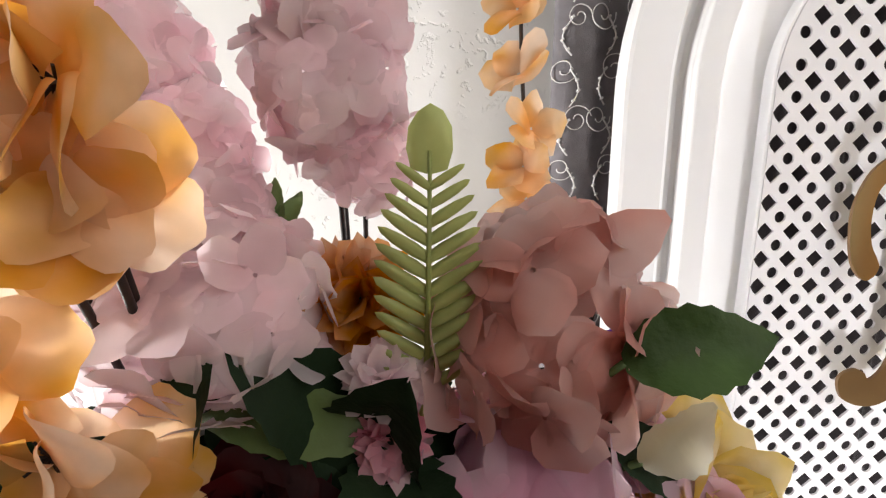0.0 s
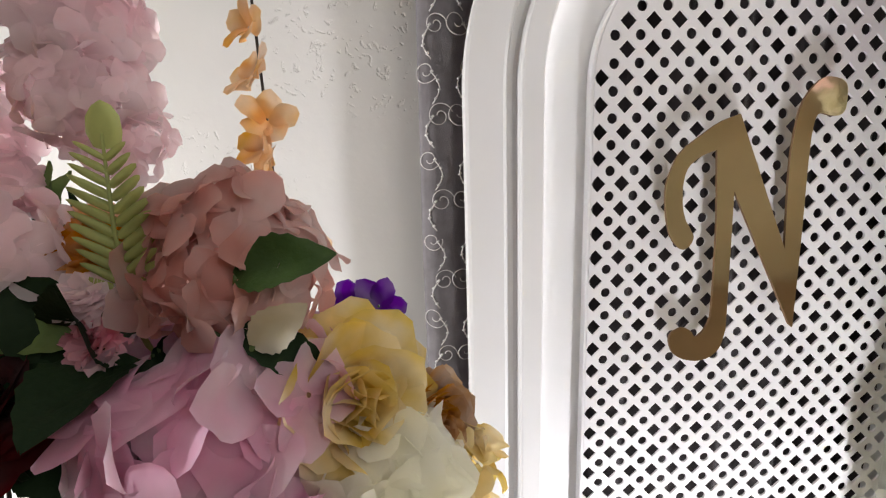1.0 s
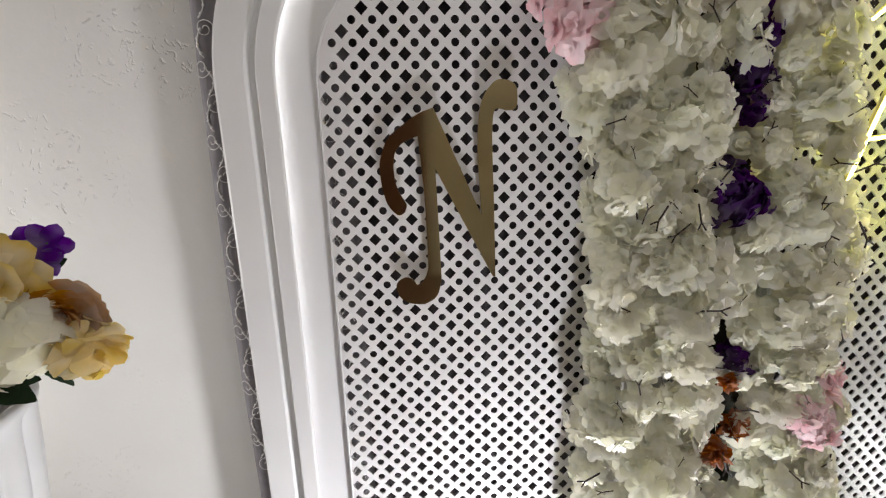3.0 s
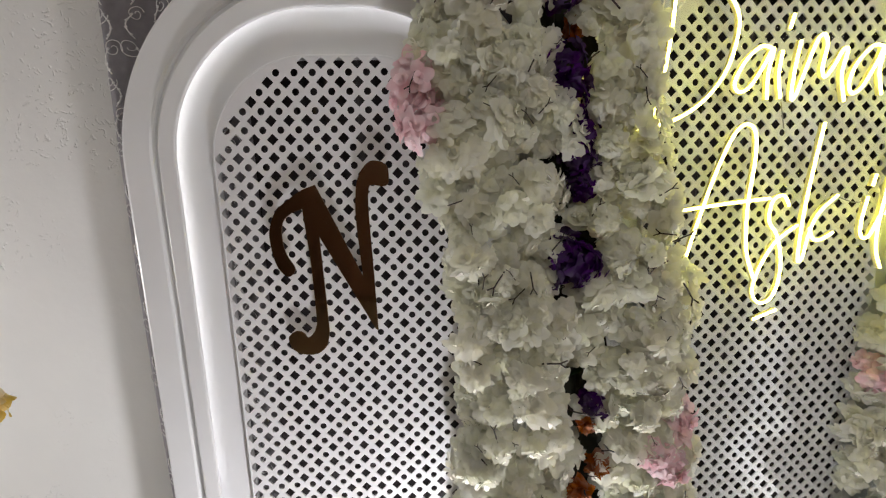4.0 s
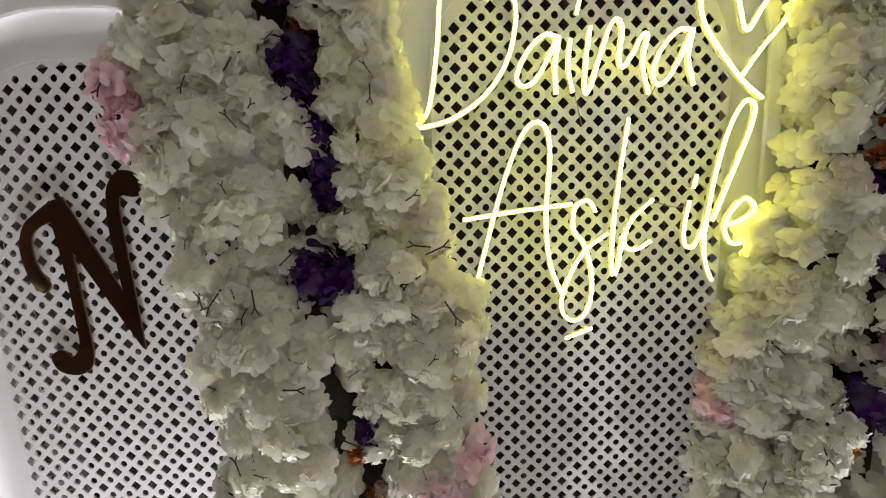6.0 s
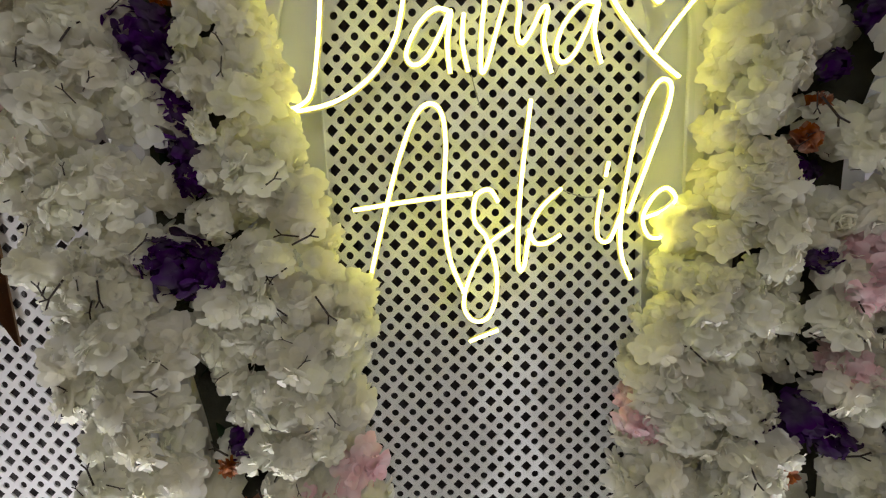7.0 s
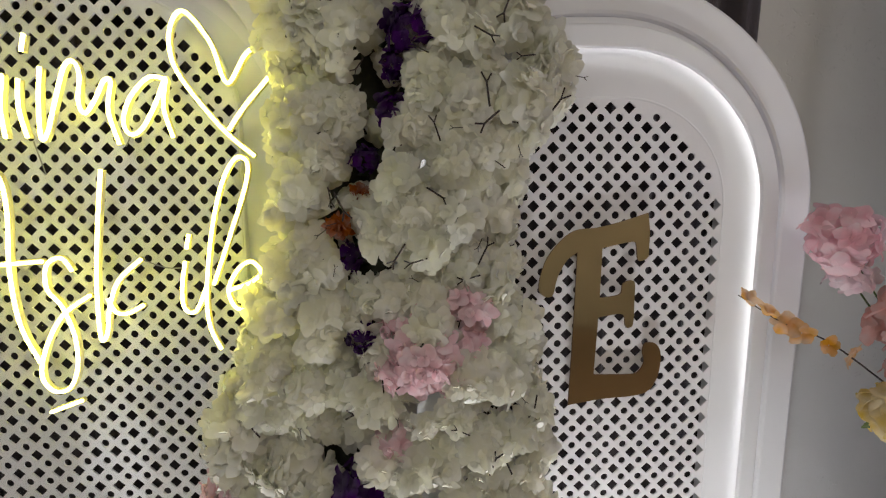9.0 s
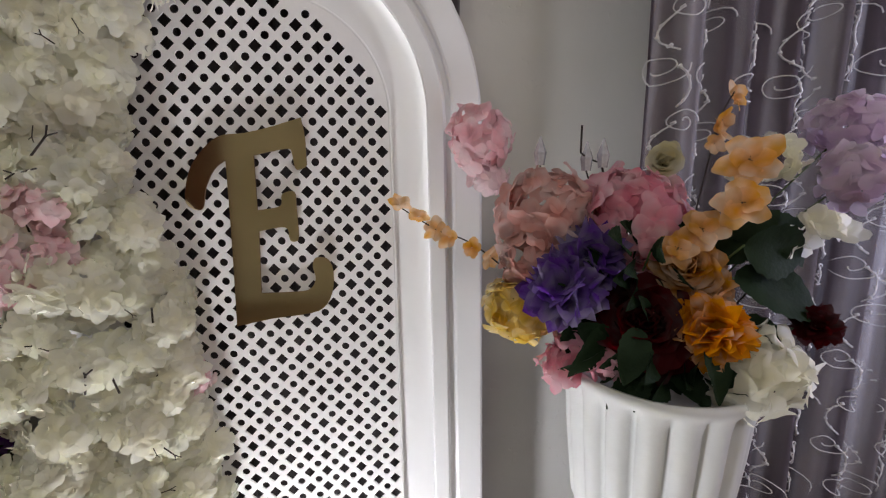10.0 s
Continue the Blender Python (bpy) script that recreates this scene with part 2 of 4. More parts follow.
slab("floor", (-2.6, -3.6, -0.1), (5.4, 1.3, 0.0), FLOORING, "brown hall floor")
slab("ceiling", (-2.6, -3.6, 3.0), (5.4, 1.3, 3.1), CEILING, "plain white ceiling")
slab("wall_back", (-2.6, 1.12, 0.0), (5.4, 1.3, 3.0), PLASTER, "white roughly plastered wall behind the panels")
# Unseen side and rear walls, added and coloured for the gold letters' reflections.
slab("wall_west", (-2.7, -3.6, 0.0), (-2.6, 1.3, 3.0), BROWNWALL, "dark red-brown side wall of the hall")
slab("wall_east", (5.4, -3.6, 0.0), (5.5, 1.3, 3.0), TANWALL, "orange-brown side wall of the hall")
slab("wall_south_west", (-2.6, -3.7, 0.0), (0.7, -3.6, 3.0), BROWNWALL, "dark red-brown wall at the back of the hall")
slab("wall_south", (0.7, -3.7, 0.0), (5.4, -3.6, 3.0), ROOM, "plain beige wall at the back of the hall")

# ---- arch panels ----
COL, ROW = 0.038, 0.039


def arch(cx, top, half, radius, bottom, grow=0.0, n=28):
    """The outline of a panel with rounded shoulders, from its left foot to its right foot, grown outwards."""
    h, r, t = half + grow, radius + grow * 1.3, top + grow * 1.25
    pts = [(cx - h, bottom), (cx - h, (bottom + t - r) / 2)]
    for i in range(n + 1):
        a = math.pi - math.pi / 2 * i / n
        pts.append((cx - h + r + r * math.cos(a), t - r + r * math.sin(a)))
    for i in range(n + 1):
        a = math.pi / 2 - math.pi / 2 * i / n
        pts.append((cx + h - r + r * math.cos(a), t - r + r * math.sin(a)))
    return pts + [(cx + h, (bottom + t - r) / 2), (cx + h, bottom)]


def ring(shape, inner, outer, front, back, bevel):
    """A flat frame between two grown outlines, with rounded edges."""
    section = [(inner, back), (inner, front + bevel), (inner + bevel * 0.3, front + bevel * 0.3), (inner + bevel, front),
               (outer - bevel, front), (outer - bevel * 0.3, front + bevel * 0.3), (outer, front + bevel), (outer, back)]
    rows = []
    for grow, y in section:
        rows.append([(x, y, z) for x, z in arch(*shape, grow=grow)])
    g = Geo()
    g.grid(rows)
    g.grid([rows[-1], rows[0]])
    return g


def perforated(cx, first_z, half_cols, shape, y, bottom, edge):
    """The board with its cut diamonds and dots; one cell stands round each diamond."""
    g = Geo()
    top = shape[1]
    d, r = 0.335, 0.205

    def inside(x, z, margin):
        h, t, rad = shape[2] - margin, top - margin, shape[3] - margin
        dx = abs(x - cx)
        if dx > h or z > t:
            return False
        ex, ez = dx - (h - rad), z - (t - rad)
        return not (ex > 0 and ez > 0 and ex * ex + ez * ez > rad * rad)

    rows = int((first_z - bottom) / ROW)
    nodes = {}

    def vert(x, z):
        h, t, rad = shape[2] - 0.003, top - 0.003, shape[3] - 0.003
        dx, s = min(abs(x - cx), h), 1 if x > cx else -1
        z = min(z, t)
        ex, ez = dx - (h - rad), z - (t - rad)
        if ex > 0 and ez > 0 and math.hypot(ex, ez) > rad:
            k = rad / math.hypot(ex, ez)
            dx, z = h - rad + ex * k, t - rad + ez * k
        x = cx + s * dx
        key = (round(x, 5), round(z, 5))
        if key not in nodes:
            nodes[key] = len(g.v)
            g.v.append((x, y, z))
        return nodes[key]

    for j in range(-1, rows):
        for c in range(-half_cols - 1, half_cols + 2):
            x0, z0 = cx + c * COL, first_z - j * ROW
            cut = inside(x0, z0, 0.012 + edge)
            for sx, sz in ((1, 1), (-1, 1), (-1, -1), (1, -1)):
                dot = inside(x0 + sx * COL / 2, z0 + sz * ROW / 2, 0.014 + edge)
                q = []
                q += [(d, 0), (0.5, 0)] if cut else [(0, 0), (0.5, 0)]
                if dot:
                    arc = [(0.5 - r * math.sin(a), 0.5 - r * math.cos(a)) for a in (0, math.pi / 8, math.pi / 4, math.pi * 3 / 8, math.pi / 2)]
                else:
                    arc = [(0.5, 0.5)]
                half1 = q + arc[:len(arc) // 2 + 1]
                half2 = arc[len(arc) // 2:] + [(0, 0.5)]
                if cut:
                    half1 += [(d / 2, d / 2)]
                    half2 += [(0, d), (d / 2, d / 2)]
                else:
                    half2 += [(0, 0)]
                for poly in (half1, half2):
                    spots = [(x0 + sx * px * COL, z0 + sz * pz * ROW) for px, pz in poly]
                    if not any(inside(x, z, 0.003) for x, z in spots):
                        continue
                    ids = list(dict.fromkeys(vert(x, z) for x, z in spots))
                    if len(ids) < 3:
                        continue
                    g.f.append(tuple(ids if sx * sz < 0 else ids[::-1]))
    return g


def arch_panel(cx, first_z, half_cols, y, label, lit, edge=0.0):
    shape = (cx, first_z + 0.014 + edge, half_cols * COL + 0.013 + edge, (0.215 if lit else 0.222) + edge, 0.0)
    panel = empty("arch_panel", (0, 0, 0), label, "panel", "arch panels of the backdrop")
    board = part("perforated_board", perforated(cx, first_z, half_cols, shape, y, 0.1, edge).mesh("perforated_board", PERFORATED), panel)
    thick = board.modifiers.new("thickness", "SOLIDIFY")
    thick.thickness, thick.offset = 0.003, -1
    part("board_rim", ring(shape, -0.003, 0.002, y - 0.003, y + 0.016, 0.0018).mesh("board_rim", LACQUER), panel)
    part("inner_frame", ring(shape, -0.002, 0.108, y + 0.014, y + 0.024, 0.002).mesh("inner_frame", LACQUER), panel)
    g = ring(shape, 0.074, 0.1085, y - 0.014, y - 0.006, 0.003)
    h = ring(shape, 0.1035, 0.1083, y - 0.007, y + 0.016, 0.001)
    g.add(h.v, h.f)
    part("raised_frame", g.mesh("raised_frame", LACQUER), panel)
    g = Geo()
    g.grid([[(x, y + d, z) for x, z in arch(*shape, grow=k)] for k, d in ((0.1086, -0.003), (0.112, 0.008), (0.117, 0.012), (0.1262, 0.010), (0.1262, 0.028), (0.1086, 0.028))])
    part("cove", g.mesh("cove", LACQUER), panel)
    part("outer_frame", ring(shape, 0.1265, 0.192, y + 0.001, y + 0.03, 0.007).mesh("outer_frame", LACQUER), panel)
    if lit:
        line = [(x, y + 0.004, z) for x, z in arch(*shape, grow=0.099) if z > 1.5]
        g = Geo()
        # Tapered tails are added only so the glow fades down the sides.
        for end in (line[0], line[-1]):
            g.tube([(end[0], end[1], 0.9), end], 0.0008, 6, 0.003)
        g.tube(line, 0.003, 6)
        part("led_strip", g.mesh("led_strip", LED), panel, "glowing white light strip under the raised frame")
    return panel


arch_panel(0.656, 1.866, 7, 0.93, "white arched panel of perforated board, lit round its rim", True)
arch_panel(1.675, 2.036, 8, 0.948, "tall white arched centre panel of perforated board behind a neon sign", False, 0.004)
TURNED = Matrix.Translation((2.777, 0.885, 1.425)) @ Matrix.Rotation(radians(-4.0), 4, "Z") @ Matrix.Rotation(radians(-0.8), 4, "Y") @ Matrix.Translation((-2.777, -0.885, -1.425))
panel_r = arch_panel(2.701, 1.854, 7, 0.885, "white arched panel of perforated board, lit rim, by a curtain", True, 0.005)
panel_r.matrix_basis = TURNED

# ---- gold letters ----


def letter(name, outline, y, label, sharp):
    """A plate cut along an outline given in centimetres."""
    n, pts = len(outline), []
    for i in range(n):
        a, b, c, d = (Vector(outline[(i + k) % n]) for k in (-1, 0, 1, 2))
        if i in sharp and (i + 1) % n in sharp:
            pts.append(b)
            continue
        ta = (c - a) * 0.5 if i not in sharp else (c - b)
        tb = (d - b) * 0.5 if (i + 1) % n not in sharp else (c - b)
        for s in range(4):
            t = s / 4
            pts.append((2 * t ** 3 - 3 * t * t + 1) * b + (t ** 3 - 2 * t * t + t) * ta + (3 * t * t - 2 * t ** 3) * c + (t ** 3 - t * t) * tb)
    bm = bmesh.new()
    face = bm.faces.new([bm.verts.new((p[0] / 100, 0, p[1] / 100)) for p in pts])
    bm.normal_update()
    if face.normal.y > 0:
        bmesh.ops.reverse_faces(bm, faces=[face])
    me = bpy.data.meshes.new(name)
    out = bmesh.ops.extrude_face_region(bm, geom=[face])
    bmesh.ops.translate(bm, verts=[v for v in out["geom"] if isinstance(v, bmesh.types.BMVert)], vec=(0, 0.004, 0))
    bmesh.ops.recalc_face_normals(bm, faces=bm.faces)
    for f in bm.faces:
        f.material_index = 0 if abs(f.normal.y) > 0.5 else 1
    bm.to_mesh(me)
    bm.free()
    me.materials.append(GOLD)
    me.materials.append(GOLD_EDGE)
    ob = new(name, me)
    return tagged(ob, label, "letter", "gold initials"), y


def spacers(ob, places, depth):
    for x, z in places:
        g = Geo()
        g.tube([(x / 100, 0.004, z / 100), (x / 100, depth, z / 100)], 0.003, 8)
        part("spacer", g.mesh("spacer", GOLD_EDGE, True), ob)


N_OUT = [(9.1, 38.6), (18.2, 18.0), (17.5, 29.5), (17.6, 35.3), (18.4, 40.0), (20.6, 43.0), (22.6, 43.4), (24.7, 42.4), (25.1, 39.8), (24.7, 38.2),
         (23.2, 37.9), (21.3, 38.3), (20.5, 37.1), (20.3, 31.9), (20.7, 19.2), (21.0, 4.9), (20.4, 5.4), (9.2, 27.3), (9.8, 7.7), (9.7, 4.4),
         (8.8, 1.5), (6.5, 0.0), (3.7, 0.1), (1.5, 1.3), (0.6, 3.4), (0.9, 4.8)]
N_OUT += [(2.6, 5.7), (4.1, 5.1), (4.9, 4.0), (6.2, 5.0), (7.0, 6.8), (7.2, 9.0), (6.9, 21.8), (6.0, 33.5), (3.6, 32.6), (1.8, 31.0), (1.2, 28.6),
          (1.3, 25.6), (1.9, 23.3), (2.8, 21.7), (3.4, 20.4), (2.8, 19.0), (1.5, 18.6), (-0.2, 20.5), (-1.1, 23.6), (-1.5, 27.7), (-0.9, 30.6),
          (0.5, 33.4), (3.1, 35.5), (6.1, 37.5)]
n_letter, _ = letter("gold_letter", N_OUT, 0, "gold mirror letter N fixed to a white perforated panel", {0, 1, 15, 16, 17, 33})
n_letter.location = (0.5, 0.905, 1.225)
spacers(n_letter, [(8.2, 36.0), (22.8, 41.0), (3.5, 2.5)], 0.022)

E_OUT = [(15.2, 40.6), (15.7, 36.9), (15.7, 31.7), (15.0, 31.1), (13.6, 31.0), (13.1, 33.9), (12.5, 34.8), (9.3, 34.3), (6.1, 33.6), (5.9, 23.2),
         (10.1, 23.9), (10.7, 26.2), (13.0, 26.6), (13.2, 23.3), (13.2, 17.8), (12.5, 16.8), (11.5, 17.2), (10.8, 19.7), (5.8, 19.1), (5.2, 6.6),
         (12.0, 6.5), (14.6, 6.9), (15.9, 9.0), (15.5, 11.5), (16.1, 13.3), (18.3, 13.1)]
E_OUT += [(19.4, 10.8), (19.1, 6.3), (17.3, 3.0), (14.2, 1.8), (7.1, 1.2), (0.0, 0.0), (0.6, 16.0), (1.0, 32.8), (-1.2, 31.0), (-3.0, 27.6),
          (-4.1, 23.6), (-6.8, 25.0), (-5.6, 30.8), (-2.8, 34.8), (0.4, 37.2), (4.6, 37.7), (9.4, 38.8)]
e_letter, _ = letter("gold_letter", E_OUT, 0, "gold mirror letter E fixed to a white perforated panel", {0, 2, 8, 9, 18, 19, 31, 33})
e_letter.matrix_basis = TURNED @ pose(2.664, 0.862, 1.238)
spacers(e_letter, [(3.5, 36.5), (14.0, 38.5), (3.0, 3.0)], 0.02)

# ---- neon sign ----
SIGN_Y = 0.908
sign = empty("neon_sign", (1.3, SIGN_Y, 1.25), "glowing warm yellow neon sign with handwritten words and a heart", "neon sign")
STROKES = [
    [(8.2, 79.0), (8.0, 70.8), (7.0, 60.9), (5.0, 50.6), (2.4, 47.7), (-0.8, 47.0)],
    [(4.6, 78.0), (9.7, 80.0), (14.6, 79.7), (19.0, 75.7), (22.8, 69.9), (22.3, 62.8), (19.8, 56.7), (15.1, 51.5), (8.5, 47.9), (0.2, 46.4)],
    [(31.7, 63.0), (28.7, 63.7), (25.3, 60.8), (23.0, 56.2), (24.1, 54.1), (26.6, 55.1), (29.3, 59.2), (31.5, 63.3), (30.7, 57.7), (31.0, 52.4)],
    [(33.9, 62.8), (33.5, 57.7), (34.4, 52.6)],
    [(35.7, 70.4), (35.0, 67.4)],
    [(37.8, 64.9), (37.0, 58.7), (36.8, 52.6), (37.9, 53.4), (39.6, 58.7), (41.7, 64.9), (43.3, 66.1), (44.2, 63.8), (43.6, 59.2), (44.5, 57.1), (46.5, 59.7), (48.1, 62.8), (49.3, 62.8), (48.5, 57.6), (49.9, 51.7)],
    [(58.4, 63.6), (55.7, 63.8), (52.3, 60.2), (50.8, 56.0), (51.7, 53.6), (53.9, 54.6), (56.5, 59.1), (58.6, 63.8), (57.9, 58.6), (59.2, 53.1)],
    [(73.7, 50.0), (68.3, 54.7), (61.3, 63.9), (59.7, 69.4), (60.6, 73.9), (62.9, 75.3), (66.9, 70.1), (69.4, 63.2), (73.1, 68.6), (76.9, 70.6), (78.9, 69.3), (77.4, 65.3), (72.5, 59.4), (69.2, 54.7)],
    [(13.5, 13.1), (16.6, 24.1), (20.0, 35.3), (23.6, 44.0), (26.5, 47.0), (29.0, 45.5), (29.7, 39.5), (28.9, 28.3), (29.6, 17.9), (32.3, 10.4)],
    [(11.2, 27.6), (23.1, 29.0), (34.5, 30.0)],
    [(39.5, 28.1), (37.8, 30.6), (35.2, 29.3), (34.8, 24.7), (37.1, 21.2), (38.8, 15.2), (38.7, 9.2), (36.9, 5.0), (34.0, 4.5), (32.2, 7.6), (33.4, 13.0), (36.9, 19.4), (42.2, 23.4)],
    [(33.1, 0.2), (39.0, 2.4)],
    [(46.1, 47.1), (44.7, 37.0), (43.5, 25.7), (43.3, 15.1), (44.5, 15.6), (45.4, 20.9), (47.4, 26.1), (51.8, 30.3)],
    [(45.3, 22.7), (46.5, 20.0), (48.7, 19.7), (51.6, 21.3)],
    [(60.8, 35.0), (60.2, 32.2)],
    [(59.7, 29.7), (58.8, 24.1), (59.1, 20.3), (61.2, 19.9), (63.5, 25.1)],
    [(65.5, 11.9), (63.6, 16.8), (63.4, 24.0), (65.0, 35.5), (67.3, 44.5), (70.0, 49.4), (72.2, 48.8), (71.7, 44.4), (68.6, 35.4), (64.8, 25.1)],
    [(67.5, 23.9), (71.5, 25.3), (73.8, 27.4), (72.1, 29.6), (69.6, 28.2), (67.5, 23.9), (69.2, 20.1), (73.5, 21.0), (77.2, 24.8)],
]
for k, stroke in enumerate(STROKES):
    lift = -0.001 * (k % 3)
    g = Geo()
    g.tube(spline([(a / 100, lift, b / 100) for a, b in stroke], 6), 0.0033, 8)
    tube = part("neon_tube", g.mesh("neon_tube", NEON, True), sign)
    # Added sleeve: blocks light behind the tube, its yellow colour paints the halo.
    g = Geo()
    g.tube(spline([(a / 100, lift + 0.0052, b / 100) for a, b in stroke], 6), 0.0058, 8)
    part("sleeve", g.mesh("sleeve", SLEEVE, True), tube)
g = Geo()
front = [(x - 1.3, 0.012, z - 1.25) for x, z in arch(1.675, 2.062, 0.40, 0.26, 0.46)]
back = [(x, 0.016, z) for x, _, z in front]
g.add(front + back, [tuple(range(len(front)))[::-1], tuple(range(len(front), 2 * len(front)))] +
      [(i, (i + 1) % len(front), (i + 1) % len(front) + len(front), i + len(front)) for i in range(len(front))])
plate = part("backing_plate", g.mesh("backing_plate", ACRYLIC), sign, "clear acrylic backing plate")
plate.visible_shadow = False
for pts in ([(52.0, 30.0), (56.0, 28.5), (59.5, 28.5)], [(50.6, 51.4), (52, 54)], [(35, 52), (36.5, 46)]):
    g = Geo()
    g.tube(spline([(a / 100, 0.004, b / 100) for a, b in pts], 4), 0.0012, 5)
    part("wire", g.mesh("wire", WIRE), sign)

# ---- flowers ----
rng = random.Random(7)


def petal(g, m, length, width, cup=0.3, bend=0.2, ruffle=0.0, nu=5, nv=6, tip=0.62, wob=0.06, scallop=0.07):
    """One broad petal along +x of m, facing +z: a narrow base that opens to a round, softly waved rim."""
    ph, rows = rng.random() * 7, []
    reach = 1 - 0.72 * tip
    for i in range(nu + 1):
        u = 0.05 + 0.95 * (i / nu) ** 0.85
        row = []
        for j in range(nv + 1):
            v = 2 * j / nv - 1
            th = v * 2.25
            k = u * (1 + scallop * u * u * (math.sin(ph * 3 + 4.2 * v) + 0.6 * math.sin(ph + 12 * v)))
            x = length * (1 - reach + reach * math.cos(th)) * k
            side = math.sin(th)
            y = width * side * k ** 0.8
            z = length * bend * u * u + cup * width * side * side * u * (0.3 + 0.7 * u)
            z += ruffle * length * u ** 3 * (0.7 * math.sin(ph + 3.0 * v) + 0.4 * math.sin(2 * ph + 6.4 * v))
            z += wob * length * u * noise.noise(Vector((u * 1.9, v * 1.5, ph * 9)))
            z -= 0.05 * length * u ** 6
            row.append(m @ Vector((x, y, z)))
        rows.append(row)
    g.grid(rows)


def turn(az, el, roll=0.0):
    """A frame whose +x points to azimuth az and elevation el."""
    return Matrix.Rotation(az, 4, "Z") @ Matrix.Rotation(-el, 4, "Y") @ Matrix.Rotation(roll, 4, "X")


def floret(g, m, size, petals=4, ruffle=0.09, open_=0.35, nu=5, nv=5, bend=-0.12):
    a0 = rng.random() * 6.28
    for k in range(petals):
        az = a0 + 2 * math.pi * k / petals + rng.uniform(-0.12, 0.12)
        petal(g, m @ turn(az, open_ + rng.uniform(-0.2, 0.2), rng.uniform(-0.2, 0.2)), size * rng.uniform(0.9, 1.1),
              size * 0.47, 0.3, bend, ruffle, nu, nv)


def sphere_dirs(n, low=-0.35):
    out = []
    for i in range(n):
        z = 1 - (1 - low) * (i + 0.5) / n
        r, a = math.sqrt(max(0, 1 - z * z)), i * 2.39996
        out.append(Vector((r * math.cos(a), r * math.sin(a), z)))
    return out


def hydrangea_geo(radius, n=34, size=0.5, flat=0.85, ruffle=0.1, petals=4):
    """A ball of open florets that lie over one another like shingles."""
    g = Geo()
    for d in sphere_dirs(int(n * 1.35)):
        d2 = (d + Vector([rng.uniform(-0.18, 0.18) for _ in range(3)])).normalized()
        p = Vector((d2.x, d2.y, d2.z * flat)) * radius * rng.uniform(0.66, 1.0)
        tilt = (d2 + Vector([rng.uniform(-0.45, 0.45) for _ in range(3)])).normalized()
        floret(g, Matrix.Translation(p) @ tilt.to_track_quat("Z", "Y").to_matrix().to_4x4(), radius * size * rng.uniform(0.75, 1.1), petals, ruffle * 1.3, 0.12, 6, 12, -0.06)
    return g.soften((0, 0, -0.2 * radius), 0.5)


def peony_geo(radius, layers=5, ruffle=0.1, spread=1.35):
    g = Geo()
    for k in range(layers):
        f = k / (layers - 1)
        count = 4 + k * 2
        for i in range(count):
            az = 2 * math.pi * (i + 0.5 * (k % 2)) / count + rng.uniform(-0.2, 0.2)
            el = 1.4 - spread * f + rng.uniform(-0.1, 0.1)
            m = Matrix.Translation((0, 0, -radius * 0.35)) @ turn(az, el, rng.uniform(-0.15, 0.15))
            petal(g, m, radius * (0.7 + 0.45 * f), radius * (0.34 + 0.26 * f), 0.5 - 0.25 * f, 0.3 - 0.28 * spread * f, ruffle, 7, 12)
    return g.soften((0, 0, -0.5 * radius), 0.35)


def carnation_geo(radius, n=70, ruffle=0.3):
    g = Geo()
    for d in sphere_dirs(n, -0.1):
        el = math.asin(max(-1, min(1, d.z))) * 0.9
        m = turn(math.atan2(d.y, d.x), el, rng.uniform(-0.5, 0.5))
        petal(g, m, radius * rng.uniform(0.8, 1.05), radius * 0.26, 0.4, 0.05, ruffle, 5, 6, 0.7, 0.1, 0.09)
    return g.soften((0, 0, -0.3 * radius), 0.35)


def blossom_geo(radius):
    """A loose cluster of open cherry florets with round waved petals."""
    g = Geo()
    for k in range(7):
        a, rr = k * 1.0472 + rng.uniform(-0.3, 0.3), (0.0 if k == 6 else radius * rng.uniform(0.5, 0.75))
        p = Vector((rr * math.cos(a), rr * math.sin(a), radius * (0.40 if k == 6 else rng.uniform(-0.1, 0.22))))
        d = Vector((p.x * 0.7, p.y * 0.7, radius * 0.8)) / radius + Vector([rng.uniform(-0.35, 0.35) for _ in range(3)])
        m = Matrix.Translation(p) @ d.normalized().to_track_quat("Z", "Y").to_matrix().to_4x4()
        size = radius * rng.uniform(0.5, 0.68)
        floret(g, m, size, 5, 0.14, 0.2, 4, 8, -0.08)
        floret(g, m @ Matrix.Translation((0, 0, radius * 0.05)), size * 0.62, 4, 0.12, 0.75, 3, 6, 0.0)
    return g.soften((0, 0, -0.7 * radius), 0.72)


def apricot_geo(size):
    """An open flower of two rings of broad soft petals."""
    g = Geo()
    floret(g, Matrix.Identity(4), size, 5, 0.12, 0.2, 8, 18, -0.12)
    floret(g, Matrix.Translation((0, 0, size * 0.08)), size * 0.72, 4, 0.1, 0.6, 8, 16, -0.1)
    return g.soften((0, 0, -size), 0.3)


def leaf_geo(length, width, fold=0.35, curl=-0.25, serr=0.05):
    g, rows, n = Geo(), [], 14
    for i in range(n + 1):
        u = i / n
        w = width * math.sin(math.pi * (0.03 + 0.97 * u) ** 0.85) ** 0.8 if i < n else 0.0004
        w = max(w, 0.0006) * (1 + (serr if i % 2 else -serr))
        rows.append([(length * u, v * w, length * curl * u * u + fold * abs(v) * w + 0.0015 * math.sin(9 * u + 3 * v)) for v in (-1, -0.5, 0, 0.5, 1)])
    g.grid(rows)
    return g


